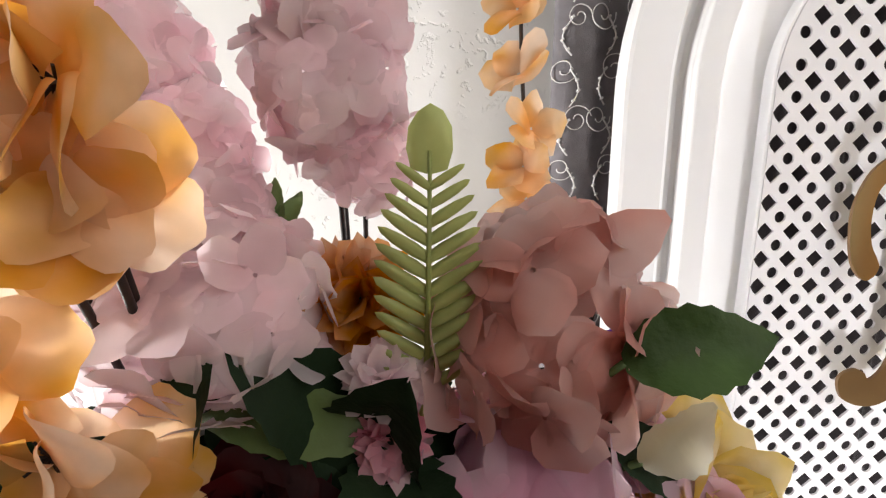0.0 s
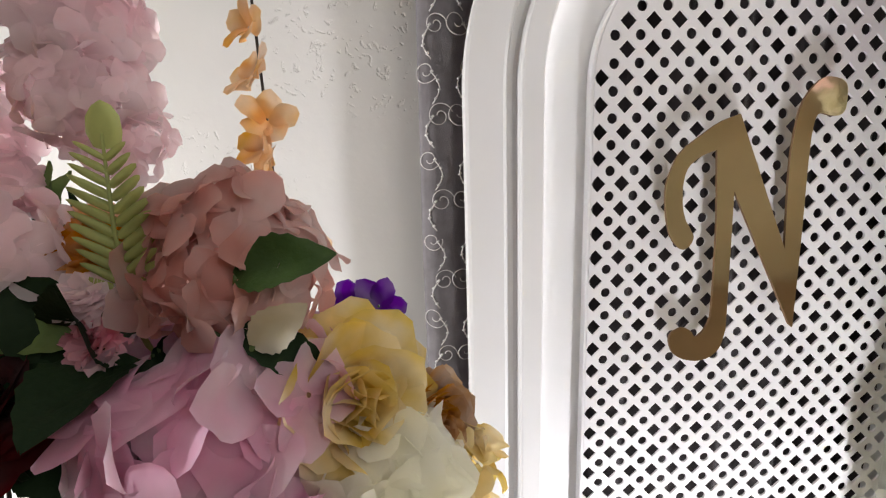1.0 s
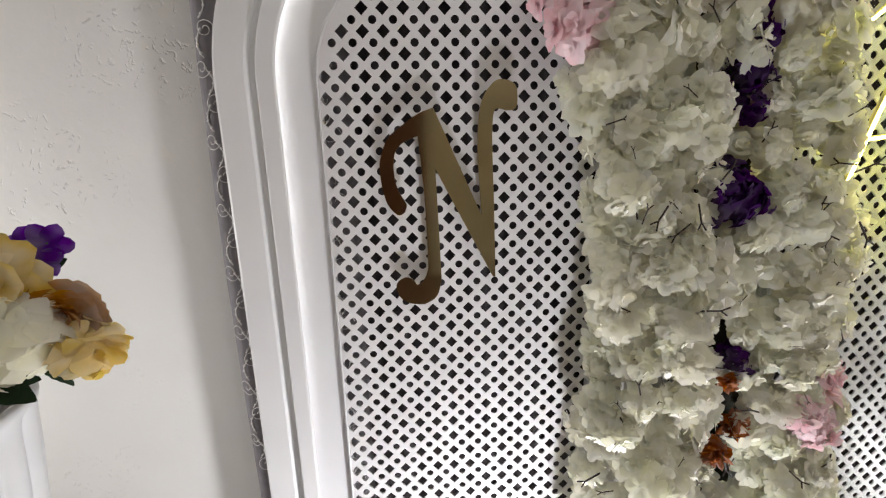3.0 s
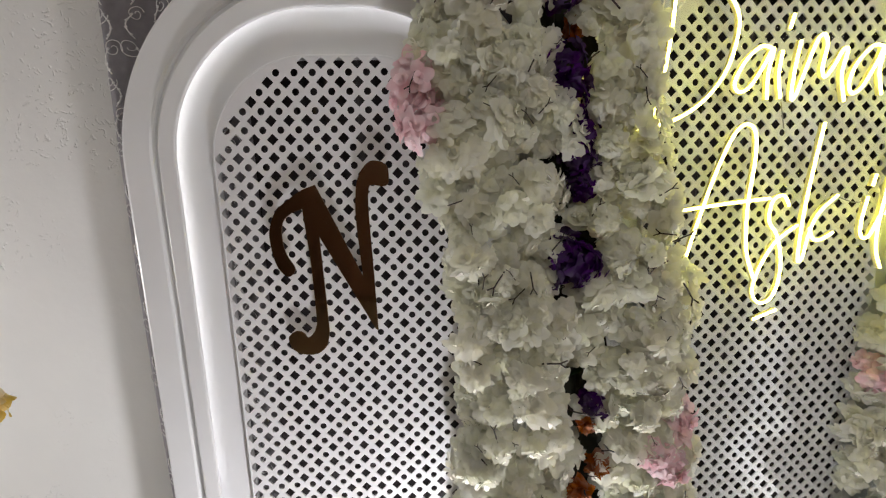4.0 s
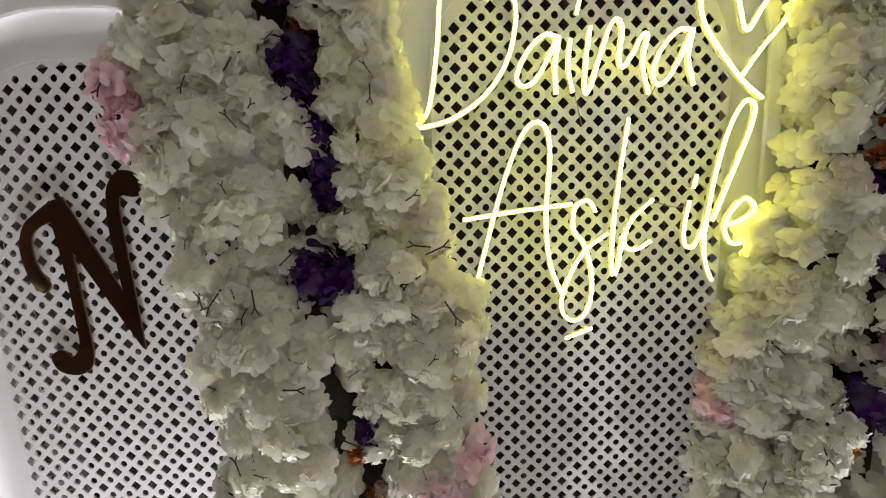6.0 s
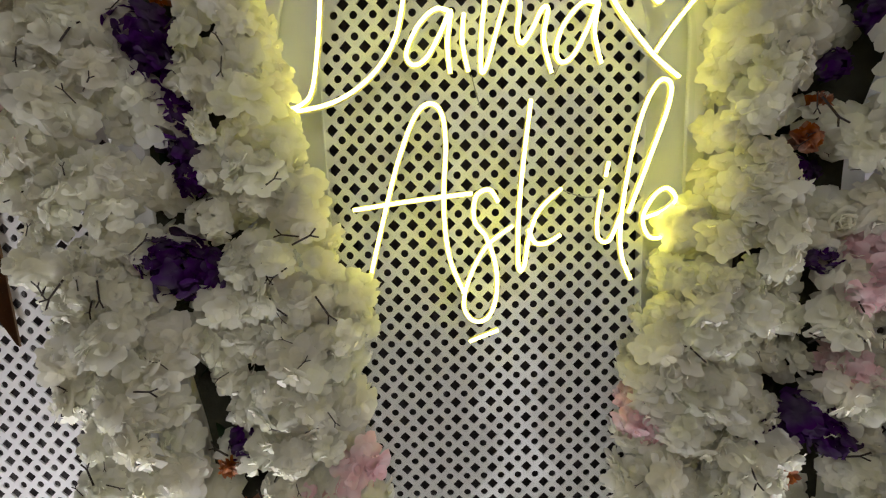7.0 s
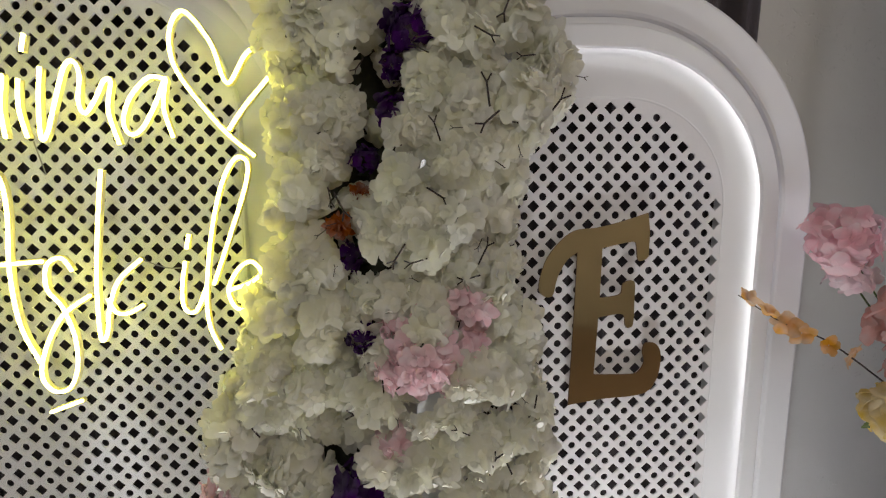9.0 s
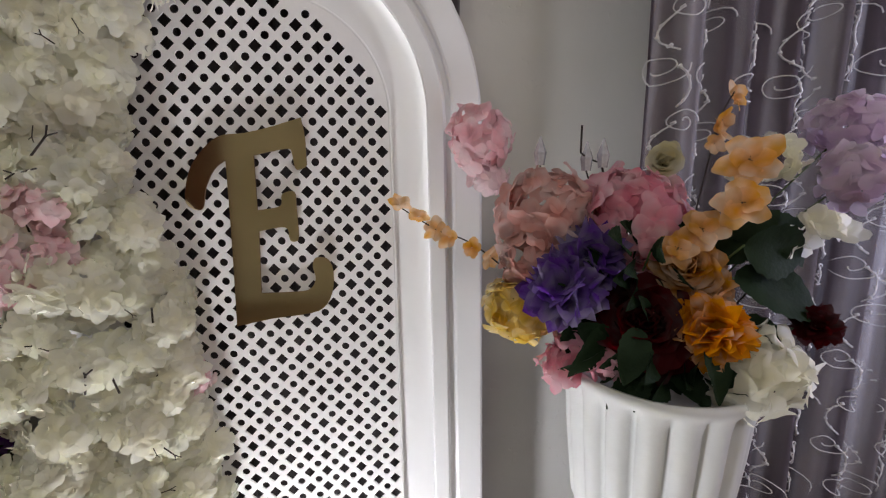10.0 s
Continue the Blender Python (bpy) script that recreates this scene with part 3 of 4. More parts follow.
# ---- flower garlands ----
BLOSSOMS = [blossom_geo(0.047).mesh("blossom", WHITE_P, True) for _ in range(6)]
PINK_BLOSSOMS = [blossom_geo(0.045).mesh("blossom", PINKWHITE_P, True) for _ in range(2)]
PURPLE_HEADS = [hydrangea_geo(0.048, 16, 0.5).mesh("purple_blossom", PURPLE_P, True) for _ in range(3)]
CORAL_HEADS = [carnation_geo(0.026, 30).mesh("coral_blossom", RUST_P, True)]
ROSE = peony_geo(0.026, 4, 0.05).mesh("rose", WHITE_P, True)
LEAFLET = leaf_geo(0.05, 0.014).mesh("leaf", LEAF, True)


def twig_mesh():
    g = Geo()
    a = Vector((0, 0, 0))
    b = Vector((0.03, 0.002, 0.004))
    g.tube([a, b], 0.0014, 5)
    g.tube([b, b + Vector((0.012, 0, 0.007))], 0.0012, 5)
    g.tube([b, b + Vector((0.011, 0.001, -0.006))], 0.0012, 5)
    return g.mesh("twig", STEM)


TWIG = twig_mesh()


def lerp_table(table, z):
    for (z0, a0), (z1, a1) in zip(table, table[1:]):
        if z0 <= z <= z1:
            return a0 + (a1 - a0) * (z - z0) / (z1 - z0)
    return table[0][1] if z < table[0][0] else table[-1][1]


def garland(label, left, right, valley, wall_y, rise, flat_edge, heads, seed, twigs, specials):
    """Two mounds of blossoms with a dark seam between them, hung over the joint of two panels."""
    r = random.Random(seed)
    top = empty("flower_garland", (valley[0][1], wall_y, 0), label, "garland", "flower garlands")
    ox, oy = valley[0][1], wall_y

    def front(x, z):
        a, v, b = lerp_table(left, z), lerp_table(valley, z), lerp_table(right, z)
        e = (x - a) / (v - a) if x < v else (b - x) / (b - v)
        e = max(0.0, min(1.0, e))
        if flat_edge and (x < v) == (rise[0] < rise[1]):
            return wall_y + 0.008 - rise[0 if x < v else 1] * (0.2 + math.sin(math.pi * min(0.93, e ** 2.2)))
        hump = math.sin(math.pi * min(1, e * 0.94 + 0.03)) ** (0.8 if x > v else 0.55)
        return wall_y - 0.016 - rise[0 if x < v else 1] * hump

    # Added backing along the seam; its near-black green stands in for shade.
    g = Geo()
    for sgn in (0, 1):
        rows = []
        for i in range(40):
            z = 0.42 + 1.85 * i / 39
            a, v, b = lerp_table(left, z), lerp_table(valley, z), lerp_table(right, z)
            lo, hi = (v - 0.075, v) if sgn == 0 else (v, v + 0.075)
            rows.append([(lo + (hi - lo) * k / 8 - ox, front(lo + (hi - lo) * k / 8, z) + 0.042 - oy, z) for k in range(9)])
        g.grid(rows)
    part("backing", g.mesh("backing", SEAM_BACKING), top, "dull green backing")
    z, placed, n = 0.45, [], 0
    spacing = 0.046
    while z < 2.26:
        a, b = lerp_table(left, z), lerp_table(right, z)
        a, b = a + 0.022 * noise.noise(Vector((z * 9, seed, 0))), b + 0.022 * noise.noise(Vector((z * 9, seed, 5)))
        count = max(2, int((b - a) / spacing))
        for i in range(count):
            x = a + 0.038 + (b - a - 0.076) * (i + 0.5 + r.uniform(-0.45, 0.45)) / count
            zz = z + r.uniform(-0.036, 0.036)
            v = lerp_table(valley, zz)
            if abs(x - v) < 0.05 and r.random() < 0.72:
                continue
            placed.append((x, zz))
        z += 0.047
    for x, zz in placed:
        y = front(x, zz) + r.uniform(-0.034, 0.014)
        dx = (front(x + 0.01, zz) - front(x - 0.01, zz)) / 0.02
        nrm = Vector((dx * 0.6 + r.uniform(-0.5, 0.5), -1, r.uniform(-0.45, 0.55))).normalized()
        me, s = r.choice(BLOSSOMS), r.uniform(0.66, 1.12)
        for sx, sz, rad, pool in specials:
            if (x - sx) ** 2 + (zz - sz) ** 2 < rad * rad and r.random() < 0.75:
                me, s = r.choice(pool), r.uniform(0.85, 1.15)
        m = Matrix.Translation((x - ox, y - oy, zz)) @ nrm.to_track_quat("Z", "Y").to_matrix().to_4x4() @ Matrix.Rotation(r.uniform(0, 6.3), 4, "Z") @ Matrix.Diagonal((s, s, s * r.uniform(0.8, 1.2), 1))
        part("blossom", me, top, m=m)
    for i in range(30):
        for side in (-1, 1):
            zz = 0.5 + 1.76 * (i + r.random()) / 30
            x = lerp_table(left, zz) + r.uniform(0.034, 0.06) if side < 0 else lerp_table(right, zz) - r.uniform(0.034, 0.06)
            nrm = Vector((side * r.uniform(0.7, 1.4), -r.uniform(0.3, 0.9), r.uniform(-0.4, 0.4))).normalized()
            m = Matrix.Translation((x - ox, front(x, zz) + r.uniform(0.0, 0.03) - oy, zz)) @ nrm.to_track_quat("Z", "Y").to_matrix().to_4x4() @ Matrix.Scale(r.uniform(0.65, 0.9), 4)
            pool = BLOSSOMS
            for sx, sz, rad, other in specials:
                if (x - sx) ** 2 + (zz - sz) ** 2 < rad * rad:
                    pool = other
            part("blossom", r.choice(pool), top, m=m)
    for hx, hz, pool, s in heads:
        y = front(hx, hz) - 0.026
        m = Matrix.Translation((hx - ox, y - oy, hz)) @ Vector((r.uniform(-0.3, 0.3), -1, r.uniform(-0.2, 0.4))).to_track_quat("Z", "Y").to_matrix().to_4x4() @ Matrix.Rotation(r.uniform(0, 6.3), 4, "Z") @ Matrix.Scale(s, 4)
        part(pool[0].name.split(".")[0], r.choice(pool), top, m=m)
    for i in range(twigs):
        zz = r.uniform(0.8, 2.15)
        a, b = lerp_table(left, zz), lerp_table(right, zz)
        x = r.uniform(a + 0.04, b - 0.04)
        s = r.uniform(0.4, 1.35)
        m = Matrix.Translation((x - ox, front(x, zz) - 0.046 - oy, zz)) @ Matrix.Rotation(r.uniform(0, 6.3), 4, "Y") @ Matrix.Rotation(r.uniform(-0.5, 0.5), 4, "Z") @ Matrix.Scale(s, 4)
        part("twig", TWIG, top, m=m)
    for i in range(26):
        zz = r.uniform(0.8, 2.2)
        x = lerp_table(valley, zz) + r.uniform(-0.035, 0.035)
        m = Matrix.Translation((x - ox, front(x, zz) + 0.012 - oy, zz)) @ Matrix.Rotation(r.uniform(0, 6.3), 4, "Y") @ Matrix.Rotation(r.uniform(-0.7, 0.2), 4, "Z")
        part("leaf", LEAFLET, top, m=m)
    return top


garland("thick garland of white silk blossoms with purple heads along its seam",
        [(0.4, 0.86), (0.98, 0.85), (1.19, 0.875), (1.39, 0.84), (1.59, 0.822), (1.69, 0.785), (1.77, 0.745), (1.84, 0.76), (1.9, 0.785), (2.01, 0.788), (2.3, 0.80)],
        [(0.4, 1.52), (0.93, 1.48), (1.19, 1.43), (1.3, 1.475), (1.44, 1.41), (1.77, 1.35), (1.96, 1.32), (2.3, 1.30)],
        [(0.4, 1.19), (1.1, 1.19), (1.43, 1.135), (1.67, 1.14), (1.9, 1.12), (2.3, 1.10)], 0.90, (0.085, 0.058), False,
        [(1.106, 1.83, PURPLE_HEADS, 1.0), (1.10, 1.955, PURPLE_HEADS, 0.8), (1.12, 1.765, PURPLE_HEADS, 0.9), (1.155, 1.60, PURPLE_HEADS, 0.75), (1.10, 1.46, PURPLE_HEADS, 0.8), (1.09, 2.12, PURPLE_HEADS, 0.9), (1.13, 1.90, CORAL_HEADS, 1.0), (1.135, 1.70, PURPLE_HEADS, 1.05), (1.15, 1.655, PURPLE_HEADS, 0.9),
         (1.125, 1.44, PURPLE_HEADS, 1.15), (1.165, 1.425, PURPLE_HEADS, 0.9), (1.20, 1.095, PURPLE_HEADS, 0.8), (1.15, 1.53, [ROSE], 1.1),
         (1.17, 1.06, CORAL_HEADS, 0.9), (1.1, 2.05, PURPLE_HEADS, 0.9), (1.175, 1.22, BLOSSOMS, 0.9), (1.16, 1.30, BLOSSOMS, 0.75), (1.205, 1.16, BLOSSOMS, 0.7), (1.21, 0.95, CORAL_HEADS, 1.5), (1.16, 0.9, CORAL_HEADS, 1.3)], 3, 85,
        [(0.795, 1.755, 0.075, PINK_BLOSSOMS), (1.42, 1.02, 0.06, PINK_BLOSSOMS), (1.33, 1.89, 0.06, PINK_BLOSSOMS), (1.38, 0.97, 0.06, PINK_BLOSSOMS)])
garland("garland of white and pink silk blossoms with a purple seam",
        [(0.4, 1.90), (1.15, 1.905), (1.38, 1.965), (1.55, 2.045), (1.79, 2.065), (2.0, 2.045), (2.3, 2.05)],
        [(0.4, 2.66), (1.08, 2.635), (1.27, 2.63), (1.42, 2.585), (1.58, 2.54), (1.75, 2.565), (1.89, 2.67), (1.96, 2.60), (2.3, 2.55)],
        [(0.4, 2.24), (1.12, 2.23), (1.6, 2.22), (1.82, 2.29), (2.3, 2.33)], 0.885, (0.045, 0.085), True,
        [(2.303, 1.818, PURPLE_HEADS, 0.7), (2.31, 1.90, PURPLE_HEADS, 0.6), (2.22, 1.56, PURPLE_HEADS, 0.6), (2.24, 1.42, PURPLE_HEADS, 0.6), (2.27, 1.09, PURPLE_HEADS, 0.8), (2.25, 1.74, PURPLE_HEADS, 0.55), (2.205, 1.62, CORAL_HEADS, 1.1), (2.24, 1.68, CORAL_HEADS, 0.9),
         (2.235, 1.125, PURPLE_HEADS, 1.1), (2.26, 1.48, [ROSE], 1.2), (2.20, 1.09, PURPLE_HEADS, 0.9), (2.22, 1.0, CORAL_HEADS, 1.4),
         (2.33, 1.95, PURPLE_HEADS, 0.9), (2.225, 1.22, BLOSSOMS, 0.85), (2.255, 1.17, BLOSSOMS, 0.7), (2.17, 1.41, BLOSSOMS, 0.95), (2.235, 1.44, BLOSSOMS, 0.85), (2.20, 1.31, BLOSSOMS, 0.9), (2.275, 1.30, BLOSSOMS, 1.0),
         (2.30, 1.36, PINK_BLOSSOMS, 0.9), (2.33, 1.17, BLOSSOMS, 0.9), (2.36, 1.88, BLOSSOMS, 0.9)], 5, 85,
        [(2.36, 1.40, 0.075, PINK_BLOSSOMS), (2.43, 1.46, 0.05, PINK_BLOSSOMS), (1.96, 1.12, 0.05, PINK_BLOSSOMS), (2.27, 1.25, 0.05, PINK_BLOSSOMS),
         (2.62, 1.12, 0.04, PINK_BLOSSOMS)])

# ---- vases ----


def lathe(profile, sides, flutes=0, depth=0.0):
    g, rows = Geo(), []
    for r, z, cut in profile:
        rows.append([((r - depth * cut * (1 - abs(math.sin(flutes * math.pi * k / sides)) ** 0.7)) * math.cos(2 * math.pi * k / sides),
                      (r - depth * cut * (1 - abs(math.sin(flutes * math.pi * k / sides)) ** 0.7)) * math.sin(2 * math.pi * k / sides), z) for k in range(sides)])
    g.grid(rows, True)
    n = len(g.v)
    g.f.append(tuple(range(n - sides, n)))
    return g


def vase(x, y, rim_z, label):
    v = empty("urn_vase", (x, y, rim_z - 0.46), label, "vase", "urn vases")
    body = [(0.10, 0.05, 0), (0.085, 0.07, 0), (0.06, 0.10, 0), (0.075, 0.13, 0), (0.11, 0.155, 0.3), (0.125, 0.19, 1), (0.132, 0.26, 1), (0.140, 0.34, 1),
            (0.145, 0.415, 1), (0.147, 0.435, 0.6), (0.149, 0.443, 0), (0.151, 0.449, 0), (0.151, 0.456, 0), (0.147, 0.461, 0), (0.138, 0.459, 0),
            (0.133, 0.44, 0), (0.128, 0.40, 0)]
    part("body", lathe(body, 180, 18, 0.017).mesh("body", STONE, True), v)
    part("foot", lathe([(0.115, 0.0, 0), (0.115, 0.03, 0), (0.10, 0.048, 0), (0.05, 0.052, 0)], 48).mesh("foot", STONE, True), v)
    p = empty("pedestal", (x, y, 0), "plain round white pedestal under a vase", "pedestal", "pedestals")
    h = rim_z - 0.46
    part("column", lathe([(0.16, 0.0, 0), (0.16, 0.05, 0), (0.125, 0.07, 0), (0.125, h - 0.06, 0), (0.15, h - 0.04, 0), (0.15, h, 0), (0.02, h, 0)], 64).mesh("column", STONE), p)
    return v


vase(-0.165, 0.63, 1.19, "white fluted urn vase filled with silk flowers")
vase(3.40, 0.585, 1.213, "white fluted urn vase filled with silk flowers before a curtain")


def stem_to(ob, at, base, mat=GREENSTEM, radius=0.0016):
    a, b = Vector((0, 0, 0)), Vector(base) - Vector(at)
    mid = (a + b) * 0.5 + Vector((0, 0.045, 0.01))
    inv = ob.matrix_basis.to_3x3().inverted()
    g = Geo()
    g.tube([inv @ p for p in spline([a, mid, b], 5)], radius / ob.matrix_basis.to_scale()[0], 6)
    part("stem", g.mesh("stem", mat, True), ob)


def flower(name, geo, mat, at, facing, base, label, stem=GREENSTEM, eye=None):
    me = geo.mesh("petals", mat, True)
    m = Matrix.Translation(at) @ Vector(facing).normalized().to_track_quat("Z", "Y").to_matrix().to_4x4() @ Matrix.Rotation(rng.uniform(0, 6.3), 4, "Z")
    ob = new(name)
    ob.empty_display_size = 0.02
    ob.matrix_basis = m
    tagged(ob, label, "flower", "flowers in the vases")
    part("petals", me, ob)
    if eye:
        g = Geo()
        for d in sphere_dirs(9, 0.2):
            g.tube([d * 0.001, d * 0.007], 0.0005, 4)
        part("flower_eye", g.mesh("flower_eye", eye), ob)
    stem_to(ob, at, base, stem)
    return ob


def leaf(at, tip, width, mat, base, label="dark green silk leaf among the flowers", roll=0.0):
    at, tip = Vector(at), Vector(tip)
    d = tip - at
    ob = new("leaf")
    ax = d.normalized()
    az = Vector((0.15, -1, 0.4))
    az = (az - ax * az.dot(ax)).normalized()
    basis = Matrix((ax, az.cross(ax), az)).transposed().to_4x4()
    ob.matrix_basis = Matrix.Translation(at) @ basis @ Matrix.Rotation(roll, 4, "X")
    tagged(ob, label, "leaf", "leaves in the vases")
    part("blade", leaf_geo(d.length, width).mesh("blade", mat, True), ob)
    stem_to(ob, at, base, GREENSTEM, 0.0016)
    return ob


def sprig(points, base, size, mat, label, count=5):
    """A thin brown stem with open blossoms along its upper part."""
    pts = spline([base, *points], 8)
    at = Vector(points[0])
    ob = empty("blossom_sprig", at, label, "flower sprig", "sprigs in the vases")
    g = Geo()
    g.tube([p - at for p in pts], 0.0017, 6, 0.0012)
    part("stem", g.mesh("stem", STEM, True), ob)
    upper = spline(points, 8)
    for i in range(count):
        p = upper[int((len(upper) - 1) * (i + 0.3) / count)]
        d = Vector((rng.uniform(-1, 1), rng.uniform(-1, 0.1), rng.uniform(-0.2, 0.8))).normalized()
        g = Geo()
        m = Matrix.Translation(p - at + d * 0.006) @ d.to_track_quat("Z", "Y").to_matrix().to_4x4()
        floret(g, m, size * rng.uniform(0.85, 1.15), 5, 0.12, 0.45, 5, 10)
        part("blossom", g.mesh("blossom", mat, True), ob)
    return ob


def fern(at, tip, base, label):
    at, tip = Vector(at), Vector(tip)
    d = tip - at
    ob = new("fern_frond")
    ax, az = d.normalized(), Vector((0.1, -1, 0.15))
    az = (az - ax * az.dot(ax)).normalized()
    ob.matrix_basis = Matrix.Translation(at) @ Matrix((ax, az.cross(ax), az)).transposed().to_4x4()
    tagged(ob, label, "fern", "leaves in the vases")
    L, n = d.length, 13
    g = Geo()
    g.tube([(0, 0, 0), (L * 0.5, 0, 0.004), (L, 0, 0)], 0.0016, 6, 0.0008)
    part("rachis", g.mesh("rachis", FERN, True), ob)
    g = Geo()
    for i in range(n):
        u = 0.08 + 0.86 * i / n
        ln = L * 0.21 * math.sin(math.pi * (0.22 + 0.72 * u)) ** 0.8 + 0.004
        for s in (-1, 1):
            m = Matrix.Translation((L * u, 0, 0.002)) @ Matrix.Rotation(s * 0.95, 4, "Z") @ Matrix.Rotation(-0.25, 4, "Y")
            petal(g, m, ln, ln * 0.12, 0.2, -0.1, 0.03, 5, 8, 0.5, 0.03, 0.0)
    petal(g, Matrix.Translation((L * 0.92, 0, 0)), L * 0.24, L * 0.085, 0.2, -0.1, 0.03, 6, 8, 0.6, 0.03, 0.02)
    part("blade", g.mesh("blade", FERN, True), ob)
    stem_to(ob, at, base, FERN, 0.0018)
    return ob


LB, RB = (-0.13, 0.63, 1.16), (3.40, 0.585, 1.165)
F = (0, -1, 0.25)
# the bunch in the first vase
flower("hydrangea", hydrangea_geo(0.058, 28, 0.5, 0.85, 0.15), MAUVE_P, (-0.004, 0.578, 1.482), (0.15, -0.8, 0.55), LB, "dusty mauve silk hydrangea head with broad petals in a white vase")
flower("hydrangea", hydrangea_geo(0.05, 30, 0.46), PALEPINK_P, (-0.160, 0.57, 1.492), (-0.1, -0.9, 0.5), LB, "pale pink silk hydrangea head")
for at, r in (((-0.115, 0.63, 1.645), 0.042), ((-0.115, 0.62, 1.60), 0.042), ((-0.10, 0.63, 1.565), 0.032), ((-0.19, 0.61, 1.575), 0.036), ((-0.175, 0.6, 1.535), 0.03), ((-0.22, 0.62, 1.62), 0.04), ((-0.225, 0.61, 1.5), 0.042), ((-0.21, 0.6, 1.44), 0.038)):
    flower("hydrangea", hydrangea_geo(r, 24, 0.52), PALEPINK_P, at, (rng.uniform(-0.3, 0.3), -0.7, 0.6), LB, "pale pink silk blossom head on a tall stem", STEM)
for at in ((-0.155, 0.50, 1.58), (-0.185, 0.50, 1.605), (-0.175, 0.505, 1.553), (-0.16, 0.51, 1.55), (-0.20, 0.50, 1.505), (-0.182, 0.505, 1.468), (-0.225, 0.515, 1.535), (-0.21, 0.51, 1.44), (-0.175, 0.52, 1.445)):
    flower("apricot_flower", apricot_geo(0.034), ORANGE_P, at, (rng.uniform(-0.6, 0.6), -1, rng.uniform(-0.2, 0.6)), (-0.25, 0.59, 1.16), "large apricot silk flower with dark stamens", STEM, STEM)
fern((-0.064, 0.56, 1.45), (-0.06, 0.555, 1.565), LB, "pale green silk fern frond standing among the flowers")
sprig([(0.03, 0.605, 1.48), (0.004, 0.64, 1.53), (-0.002, 0.652, 1.59), (-0.006, 0.658, 1.68)], (-0.03, 0.62, 1.2), 0.024, ORANGE_P, "upright apricot blossom sprig on a thin brown stem", 8)
flower("marigold", carnation_geo(0.036, 60, 0.2), MARIGOLD_P, (-0.100, 0.60, 1.49), F, LB, "orange and yellow silk marigold")
flower("carnation", carnation_geo(0.022, 60, 0.15), PALEPINK_P, (-0.082, 0.555, 1.465), (0, -0.5, 0.9), LB, "small pink silk carnation")
flower("carnation", carnation_geo(0.02, 60, 0.15), PINK_P, (-0.080, 0.55, 1.44), (0, -0.9, 0.3), LB, "small pink silk carnation")
flower("dahlia", peony_geo(0.042, 6, 0.05), RED_P, (-0.135, 0.525, 1.415), (0, -0.6, 0.8), LB, "round dark red silk dahlia")
flower("hydrangea", hydrangea_geo(0.08, 28, 0.5, 0.85, 0.13), LILACPINK_P, (-0.012, 0.555, 1.374), (0.1, -0.75, 0.65), LB, "large lilac pink silk hydrangea head with wide ruffled petals")
flower("peony", peony_geo(0.05, 4), PALEPINK_P, (-0.095, 0.55, 1.36), (-0.3, -0.8, 0.4), LB, "large pink silk peony with ruffled petals")
flower("peony", peony_geo(0.058, 4, 0.12), YELLOW_P, (0.074, 0.55, 1.392), (0.5, -0.8, 0.3), LB, "soft yellow silk rose with wide petals")
flower("hydrangea", hydrangea_geo(0.05, 16, 0.7), WHITE_P, (0.092, 0.565, 1.335), (0.5, -0.9, 0.0), LB, "white silk hydrangea head hanging over the rim of a vase")
flower("peony", peony_geo(0.046, 7, 0.07, 0.95), BEIGE_P, (0.118, 0.60, 1.338), (0.7, -0.8, 0.1), LB, "brownish apricot silk peony")
flower("hydrangea", hydrangea_geo(0.034, 9, 0.85), YELLOW_P, (0.140, 0.605, 1.30), (0.7, -0.6, -0.3), LB, "yellow silk blossoms drooping beside a vase")
for at in ((0.050, 0.66, 1.42), (0.078, 0.655, 1.422), (0.072, 0.64, 1.40)):
    g = Geo()
    floret(g, Matrix.Identity(4), 0.027, 5, 0.08, 0.2, 7, 8)
    flower("purple_flower", g, PANSY_P, at, (0.5, -0.8, 0.4), LB, "small deep purple silk flower", GREENSTEM)
